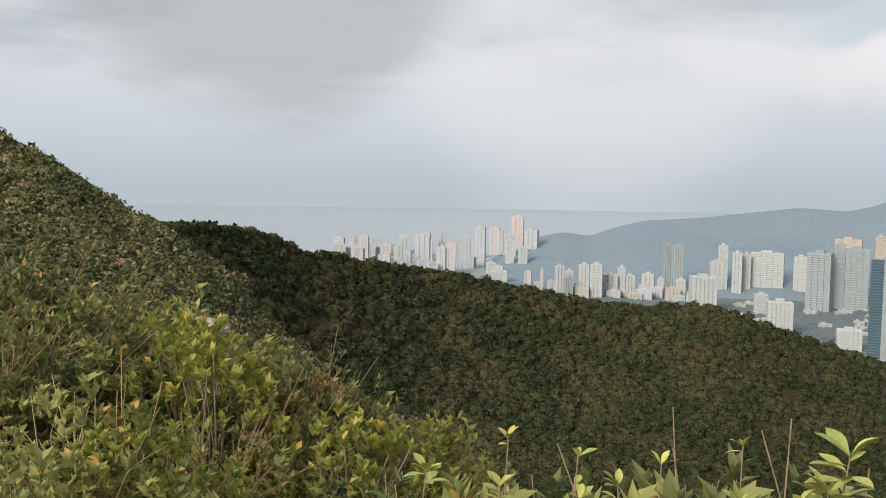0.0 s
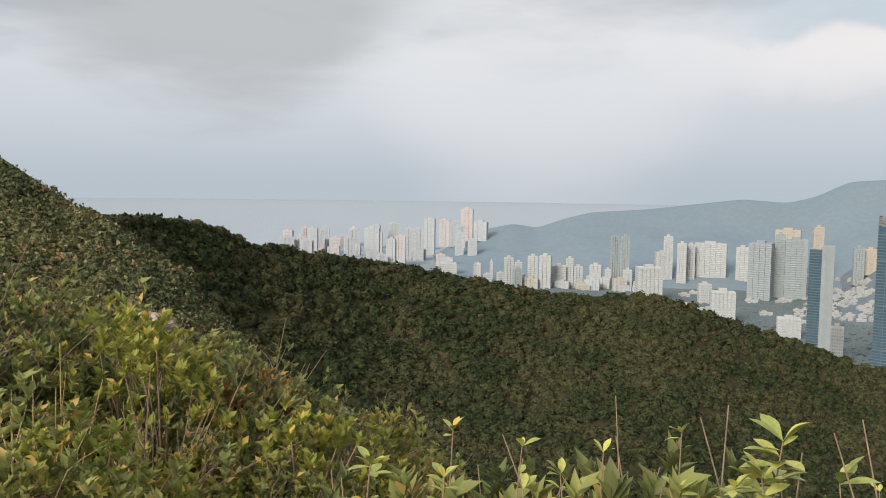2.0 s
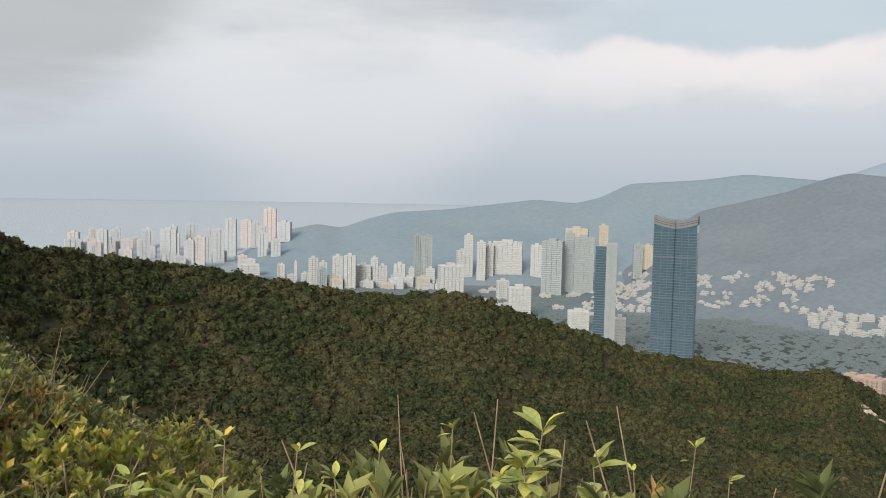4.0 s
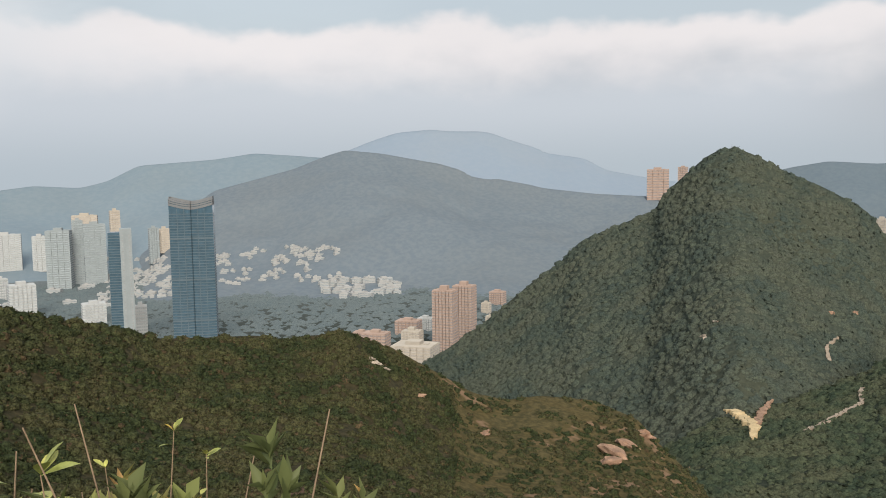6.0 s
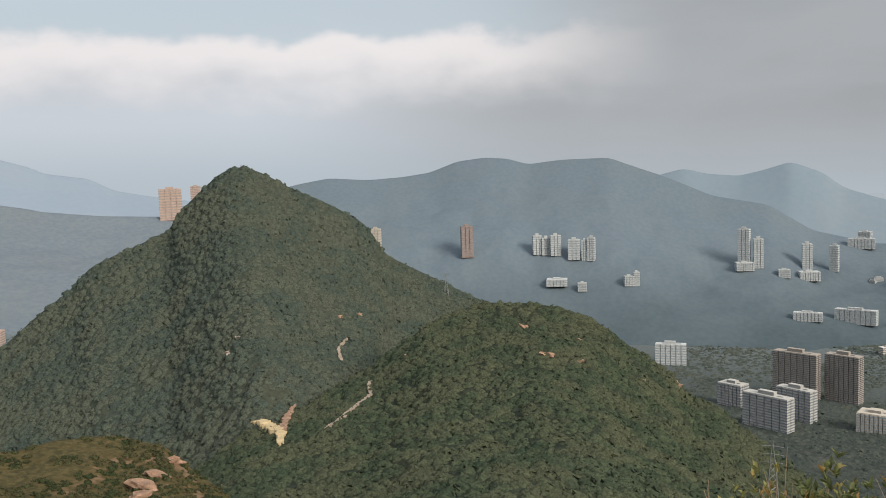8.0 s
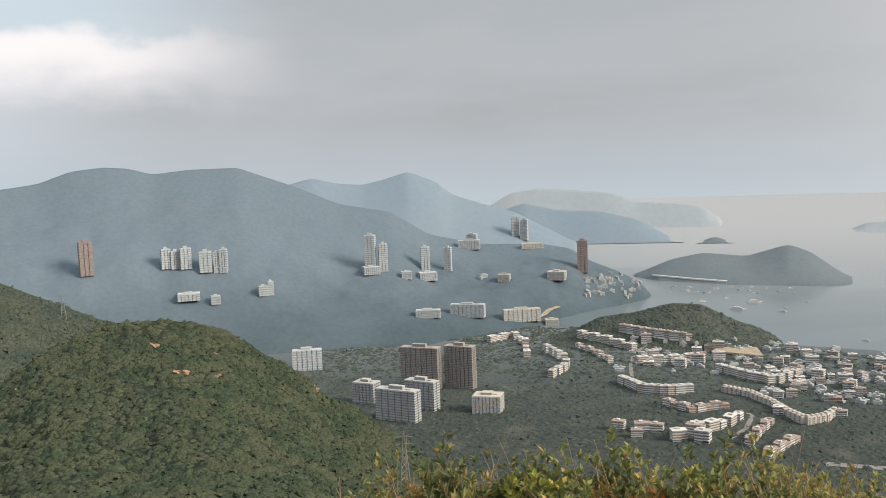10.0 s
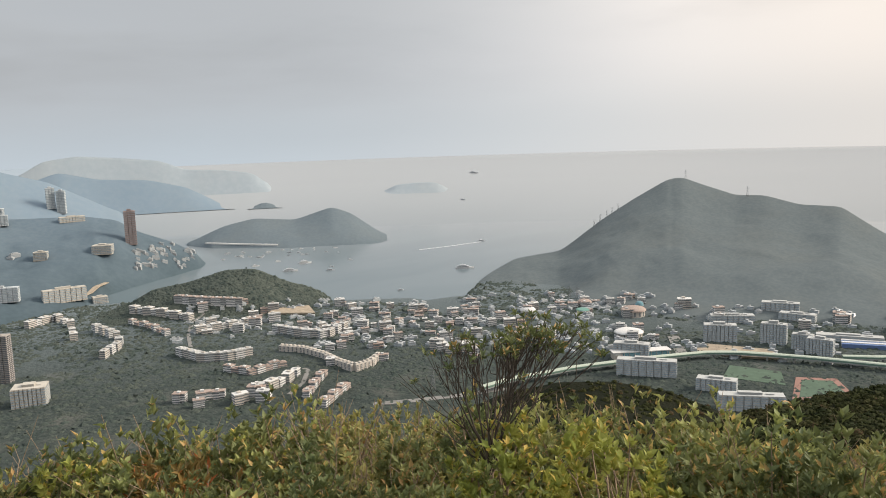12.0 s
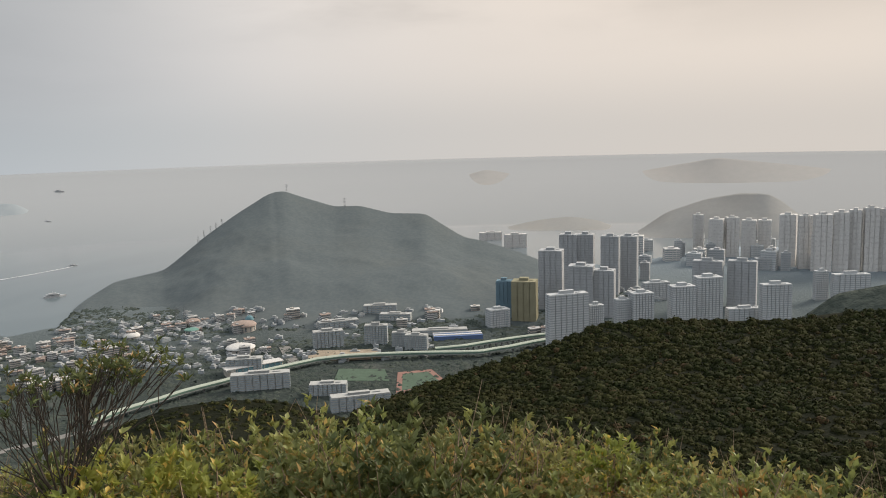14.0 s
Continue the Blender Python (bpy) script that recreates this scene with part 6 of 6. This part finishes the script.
def ribbon(name, path, width, mat, label, lift=0.6, thick=0.5, n=40, tree=None, kind="structure", category="road", wander=0.0, taper=0.0):
    """A strip of given width on the ground along a path."""
    pts = [site(a, e, tree) for a, e in along(path, n)]
    bm = bmesh.new()
    rows = []
    for i, p in enumerate(pts):
        t = pts[min(i + 1, n - 1)] - pts[max(i - 1, 0)]
        s = Vector((t.y, -t.x, 0)).normalized() * width / 2
        if wander:
            s *= 0.45 + 0.9 * random.random()
            p = p + Vector((random.uniform(-wander, wander), random.uniform(-wander, wander), 0))
        if taper:
            s *= max(0.12, math.sin(math.pi * min(1.0, (i + 0.5) / n)) ** taper)
        up = Vector((0, 0, lift))
        rows.append([bm.verts.new(q) for q in (p - s + up, p + s + up, p + s + up - Vector((0, 0, thick + lift)), p - s + up - Vector((0, 0, thick + lift)))])
    for a, b in zip(rows, rows[1:]):
        for k in range(4):
            bm.faces.new((a[k], a[(k + 1) % 4], b[(k + 1) % 4], b[k]))
    ob = part(name, bm, mat, None)
    return tagged(ob, label, category, kind=kind)


ribbon("road_valley", ROAD_A, 16, M_ROAD, "pale wide road crossing the valley")
ribbon("road_estate", ROAD_B, 8, M_ROAD, "narrow road winding between terraces")
ribbon("road_loop", ROAD_C, 8, M_ROAD, "curved estate road")
ribbon("road_park", ROAD_D, 22, M_ROAD, "broad park driveway")


def viaduct(path, width, high, label):
    """Covered railway viaduct: deck, green side walls, pale cover, piers."""
    pts = [site(a, e) for a, e in along(path, 60)]
    level = [p.z + high for p in pts]
    level = list(np.convolve(np.pad(level, 6, "edge"), np.ones(13) / 13, "valid"))
    foot = new("railway_viaduct")
    foot.location = pts[0]
    base = pts[0].copy()
    bits = {"deck": (M_PIER, -1.6, 0.0, 1.0), "side_wall": (M_RAIL_SIDE, 0.0, 3.2, 1.0), "cover": (M_RAIL, 3.2, 4.6, 0.86)}
    for name, (mat, z0, z1, k) in bits.items():
        bm = bmesh.new()
        rows = []
        for i, p in enumerate(pts):
            t = pts[min(i + 1, 59)] - pts[max(i - 1, 0)]
            s = Vector((t.y, -t.x, 0)).normalized() * width / 2 * k
            c = Vector((p.x, p.y, level[i])) - base
            rows.append([bm.verts.new(c + q) for q in (-s + Vector((0, 0, z0)), s + Vector((0, 0, z0)), s * (1 if name != "cover" else 0.7) + Vector((0, 0, z1)), -s * (1 if name != "cover" else 0.7) + Vector((0, 0, z1)))])
        for a, b in zip(rows, rows[1:]):
            for q in range(4):
                bm.faces.new((a[q], a[(q + 1) % 4], b[(q + 1) % 4], b[q]))
        part(name, bm, mat, foot)
    for i in range(2, 58, 3):
        bm = bmesh.new()
        c = Vector((pts[i].x, pts[i].y, 0)) - Vector((base.x, base.y, 0))
        box(bm, c.x - 1.4, c.x + 1.4, c.y - 1.4, c.y + 1.4, pts[i].z - base.z - 2, level[i] - base.z - 1.6)
        part("pier", bm, M_PIER, foot)
    return tagged(foot, label, "viaduct")


viaduct(RAILWAY, 12, 9, "pale green covered railway viaduct curving across the valley")
viaduct(RAILWAY2, 11, 12, "second pale green railway track beside the depot")


def lawn(name, path, mat, label, lift=0.7, grow=1.0, category="ground"):
    pts = [site(a, e) for a, e in path]
    c = sum(pts, Vector()) / len(pts)
    z = max(p.z for p in pts) + lift
    bm = bmesh.new()
    prism(bm, [((p.x - c.x) * grow, (p.y - c.y) * grow) for p in pts], -4, 0)
    bmesh.ops.recalc_face_normals(bm, faces=bm.faces)
    ob = part(name, bm, mat, None)
    ob.location = (c.x, c.y, z)
    return tagged(ob, label, category, kind="structure")


lawn("running_track", PITCH, M_TRACK, "red running track round a sports field", 0.7)
lawn("sports_field", PITCH, M_GREENROOF and M_GRASS, "green turf of the sports field", 1.1, 0.74)
lawn("playing_field", FIELD, M_GRASS, "dull green playing field")
lawn("bare_yard", YARD, M_SAND, "bare sandy yard beside the railway")
lawn("bare_slope", DIRT, M_SAND, "bare orange building plot on the knoll")


def station():
    """Station: long hall with aqua glazed side and pale flat roof, lower concourse blocks."""
    q = site(150.0, -15.75)
    foot = new("station_hall")
    foot.matrix_world = pose(q.x, q.y, q.z, 0, 0, -150 + 19)
    bm = bmesh.new()
    box(bm, -52, 52, -9, 12, -3, 9)
    part("wall", bm, M_CREAM, foot)
    bm = bmesh.new()
    box(bm, -36, 50, -9.4, -8.8, 1.5, 12.5)
    part("glass_wall", bm, M_AQUA, foot, "aqua glazed wall")
    bm = bmesh.new()
    box(bm, -54, 54, -10, 14, 13, 14.4)
    box(bm, -50, 50, -8, 12, 9, 13)
    part("roof", bm, M_TILE[2], foot)
    for i in range(9):
        bm = bmesh.new()
        box(bm, -34 + 10 * i, -33 + 10 * i, -9.9, -9.3, 0, 13)
        part("pillar", bm, M_PIER, foot)
    return tagged(foot, "railway station hall with aqua glass and flat roof", "station")


station()


def round_pavilion(az, el, radius, high, roof, label, dome=0.0):
    """Round park building: drum, ring of openings, shallow or domed roof."""
    q = site(az, el)
    foot = new("pavilion")
    foot.location = q
    bm = bmesh.new()
    ring = [(radius * math.cos(2 * math.pi * k / 28), radius * math.sin(2 * math.pi * k / 28)) for k in range(28)]
    prism(bm, ring, -3, high)
    part("wall", bm, M_HOUSE[1], foot)
    bm = bmesh.new()
    prev = None
    for s in range(7):
        f = s / 6
        rr, zz = radius * 1.08 * math.cos(f * math.pi / 2 * 0.97), high + (dome or radius * 0.22) * math.sin(f * math.pi / 2)
        row = [bm.verts.new((rr * math.cos(2 * math.pi * k / 28), rr * math.sin(2 * math.pi * k / 28), zz)) for k in range(28)]
        if prev:
            for k in range(28):
                bm.faces.new((prev[k], prev[(k + 1) % 28], row[(k + 1) % 28], row[k]))
        prev = row
    bm.faces.new(prev)
    part("roof", bm, roof, foot)
    for k in range(14):
        bm = bmesh.new()
        box(bm, radius - 0.2, radius + 0.3, -1.6, 1.6, 1, high - 1.5)
        ob = part("opening", bm, M_HOUSE_W, foot)
        ob.rotation_euler = (0, 0, 2 * math.pi * k / 14)
    return tagged(foot, label, "pavilion", "park pavilions")


round_pavilion(149.2, -14.35, 27, 9, M_TILE[2], "round cream park building with scalloped pale roof")
round_pavilion(149.5, -12.95, 26, 12, M_TILE[0], "round park building with coloured spiral ramps", 9)
round_pavilion(149.9, -12.75, 9, 16, M_AQUA, "blue glass dome of the park aquarium", 10)
round_pavilion(142.3, -12.75, 17, 4, M_TILE[2], "white shell-roofed park hall", 8)
round_pavilion(146.1, -12.8, 15, 6, M_GREENROOF, "park hall with a sea-green roof", 4)
round_pavilion(146.2, -12.35, 16, 8, M_TILE[0], "park hall with a tan tent roof", 8)
q = site(164.2, -14.2)
foot = new("depot_shed")
foot.matrix_world = pose(q.x, q.y, q.z, 0, 0, -164 + 6)
for k in range(4):
    bm = bmesh.new()
    prism(bm, [(-50, 9 * k - 18), (50, 9 * k - 18), (50, 9 * k - 10), (-50, 9 * k - 10)], -2, 7 + (k % 2))
    part("bay", bm, M_BLUE if k % 2 == 0 else M_TILE[2], foot)
tagged(foot, "railway depot sheds with bright blue roofs", "shed")

# trail, cuttings and rock on the hills -----------------------------------
ribbon("trail", TRAIL_A, 2.6, M_TRAIL, "pale dusty trail on the wooded shoulder", 1.5, 1.0, 50, HILLSIDE, "structure", "trail", 0.5)
ribbon("trail_upper", TRAIL_B, 2.2, M_TRAIL, "grey trail steps higher on the shoulder", 1.5, 1.0, 30, HILLSIDE, "structure", "trail", 0.4)


def outcrop(az, el, size, mat, label, seed, flat=0.5):
    """A knot of weathered rocks bedded in the slope."""
    q = site(az, el, HILLSIDE)
    ob = boulder("rock_outcrop", q, (size, size, size), mat, label, seed, flat)
    ob.location.z -= size * 0.25
    ob.rotation_euler = (radians(-28), 0, radians(-az + 40 * (seed % 5 - 2)))
    return ob


for i, (a, e, s) in enumerate(((67.0, -11.26, 8), (67.5, -10.06, 5), (66.7, -11.0, 5), (74.2, -9.16, 7), (75.5, -9.07, 8), (87.1, -10.3, 8), (88.5, -12.13, 10), (90.6, -11.16, 6), (90.7, -12.62, 7),
                               (97.2, -14.06, 6), (96.9, -13.6, 5), (78.8, -12.0, 5), (94.8, -13.7, 5))):
    outcrop(a, e, s * 0.62, M_ROCK if i < 3 else M_ROCK_RED, "pale rock outcrop in the forest" if i < 3 else "reddish granite outcrop in the forest", i)
for i, (a, e, s) in enumerate(((44.4, -13.0, 3.2), (44.9, -13.4, 2.6), (44.0, -12.7, 2.0), (47.4, -15.3, 2.6), (51.8, -17.8, 2.6), (61.3, -18.8, 6.5), (62.0, -18.2, 5.2), (62.8, -17.5, 4.2), (60.6, -19.4, 5.0), (65.8, -19.5, 2.2))):
    outcrop(a, e, s, M_ROCK if i < 3 else M_ROCK_RED, "bare rock scar on the ridge end", i + 20, 0.45)
ribbon("cutting", SCAR, 7.0, M_SCAR, "yellow earth cutting on the shoulder", 2.6, 2.0, 50, HILLSIDE, "structure", "cutting", 0.3, 0.8)
ribbon("cutting_upper", SCAR_TOP, 5.0, M_ROCK_RED, "grey rock cutting on the shoulder", 1.8, 2.0, 40, HILLSIDE, "structure", "cutting", 0.5, 0.7)

# boats and masts ------------------------------------------------------------
M_HULL = building("boat_white", (0.70, 0.72, 0.73))
M_STEEL = plain("grey_steel", (0.28, 0.29, 0.30), 0.5, 0.1, 1.0, 0.6)


def boat(az, el, length, label, name="yacht"):
    """Motor yacht: pointed hull, two decks, mast."""
    q = site(az, el)
    foot = new(name)
    foot.matrix_world = pose(q.x, q.y, q.z, 0, 0, -az + random.uniform(-25, 25))
    L, B = length, length * 0.22
    bm = bmesh.new()
    prism(bm, [(-L / 2, -B / 2), (L * 0.2, -B / 2), (L / 2, 0), (L * 0.2, B / 2), (-L / 2, B / 2)], -1, L * 0.085)
    part("hull", bm, M_HULL, foot)
    bm = bmesh.new()
    box(bm, -L * 0.4, L * 0.2, -B * 0.4, B * 0.4, L * 0.085, L * 0.15)
    part("cabin", bm, M_HULL, foot)
    bm = bmesh.new()
    box(bm, -L * 0.39, L * 0.205, -B * 0.41, B * 0.41, L * 0.10, L * 0.13)
    part("glazing_strip", bm, M_HOUSE_W, foot)
    bm = bmesh.new()
    box(bm, -L * 0.28, L * 0.06, -B * 0.33, B * 0.33, L * 0.15, L * 0.205)
    box(bm, -L * 0.12, -L * 0.1, -0.2, 0.2, L * 0.205, L * 0.30)
    part("upper_deck", bm, M_HULL, foot)
    return tagged(foot, label, "boat", "boats in the bay")


for az, el, length in ((126.0, -9.36, 46), (127.0, -8.88, 44), (138.0, -9.7, 56), (133.5, -11.05, 18), (123.7, -8.88, 26), (128.7, -9.45, 24), (130.1, -8.79, 16), (122.8, -8.15, 18),
                       (123.9, -8.31, 16), (139.2, -7.86, 26), (122.0, -7.9, 16), (125.2, -8.65, 18), (128.8, -9.2, 14), (124.6, -8.0, 22), (126.0, -8.1, 18), (121.6, -8.3, 14)):
    boat(az, el, length, "white motor yacht anchored in the bay" if length > 40 else "small white boat moored in the bay")
for k in range(26):
    boat(121.5 + 8 * random.random(), -7.85 - 0.5 * random.random(), 9 + 8 * random.random(), "small white boat moored in the bay")
boat(138.8, -3.2, 45, "hazy cargo ship near the horizon", "ship")
boat(138.0, -5.0, 24, "small boat under way", "boat")
ribbon("wharf", WHARF, 14, M_TILE[2], "pale jetty below the island", 2.0, 3.0, 20, None, "structure", "jetty")
ribbon("beach", BEACH, 26, M_SAND, "pale curved beach", 1.0, 1.0, 14, None, "structure", "beach")
ribbon("wake", WAKE, 7, M_HULL, "white wake behind a boat", 0.3, 0.2, 14, None, "structure", "water")


def pylon(az, el, high, label, tree=None, name="pylon"):
    """Lattice mast: four tapering legs, cross bars and arms."""
    q = site(az, el, tree)
    foot = new(name)
    foot.matrix_world = pose(q.x, q.y, q.z - 1, 0, 0, -az)
    b = high * 0.09
    limbs = []
    for sx, sy in ((-1, -1), (1, -1), (1, 1), (-1, 1)):
        limbs.append(tube([(sx * b, sy * b, 0), (sx * b * 0.45, sy * b * 0.45, high * 0.6), (0, 0, high)], high * 0.012, high * 0.006, 4))
    V, Q = join(limbs)
    mesh_object("leg_frame", V, Q, M_STEEL).parent = foot
    arms = []
    for z in (0.6, 0.74, 0.88):
        arms.append(tube([(-high * 0.17, 0, high * z), (0, 0, high * (z + 0.02)), (high * 0.17, 0, high * z)], high * 0.009, high * 0.009, 4))
    for z in np.linspace(0.1, 0.55, 5):
        c = b * (1 - z * 0.9)
        arms.append(tube([(-c, -c, high * z), (c, c, high * (z + 0.09))], high * 0.007, high * 0.007, 4))
        arms.append(tube([(c, -c, high * z), (-c, c, high * (z + 0.09))], high * 0.007, high * 0.007, 4))
    V, Q = join(arms)
    mesh_object("cross_arm_frame", V, Q, M_STEEL).parent = foot
    return tagged(foot, label, "pylon", "lattice pylons")


pylon(135.5, -17.9, 42, "grey lattice power pylon in the valley")
pylon(103.2, -20.5, 30, "grey lattice power pylon on the wooded slope", HILLSIDE)
pylon(81.7, -8.0, 26, "grey lattice power pylon behind the shoulder", HILLSIDE)
pylon(145.2, -11.9, 34, "lattice cable-car tower on the hillside")
pylon(145.7, -11.8, 30, "lattice cable-car tower on the hillside")
for a, e in ((147.3, -6.65), (147.75, -6.4), (148.1, -6.2), (148.5, -5.95), (146.9, -7.0)):
    pylon(a, e, 24, "cable-car tower on the hill crest")
pylon(152.85, -3.85, 42, "slim radio mast on the hilltop")
pylon(156.7, -5.1, 34, "slim radio mast on the hill shoulder")
pylon(68.6, 1.12, 9, "small antenna mast on the wooded peak", HILLSIDE)
pylon(68.2, 1.1, 6, "small antenna mast on the wooded peak", HILLSIDE)
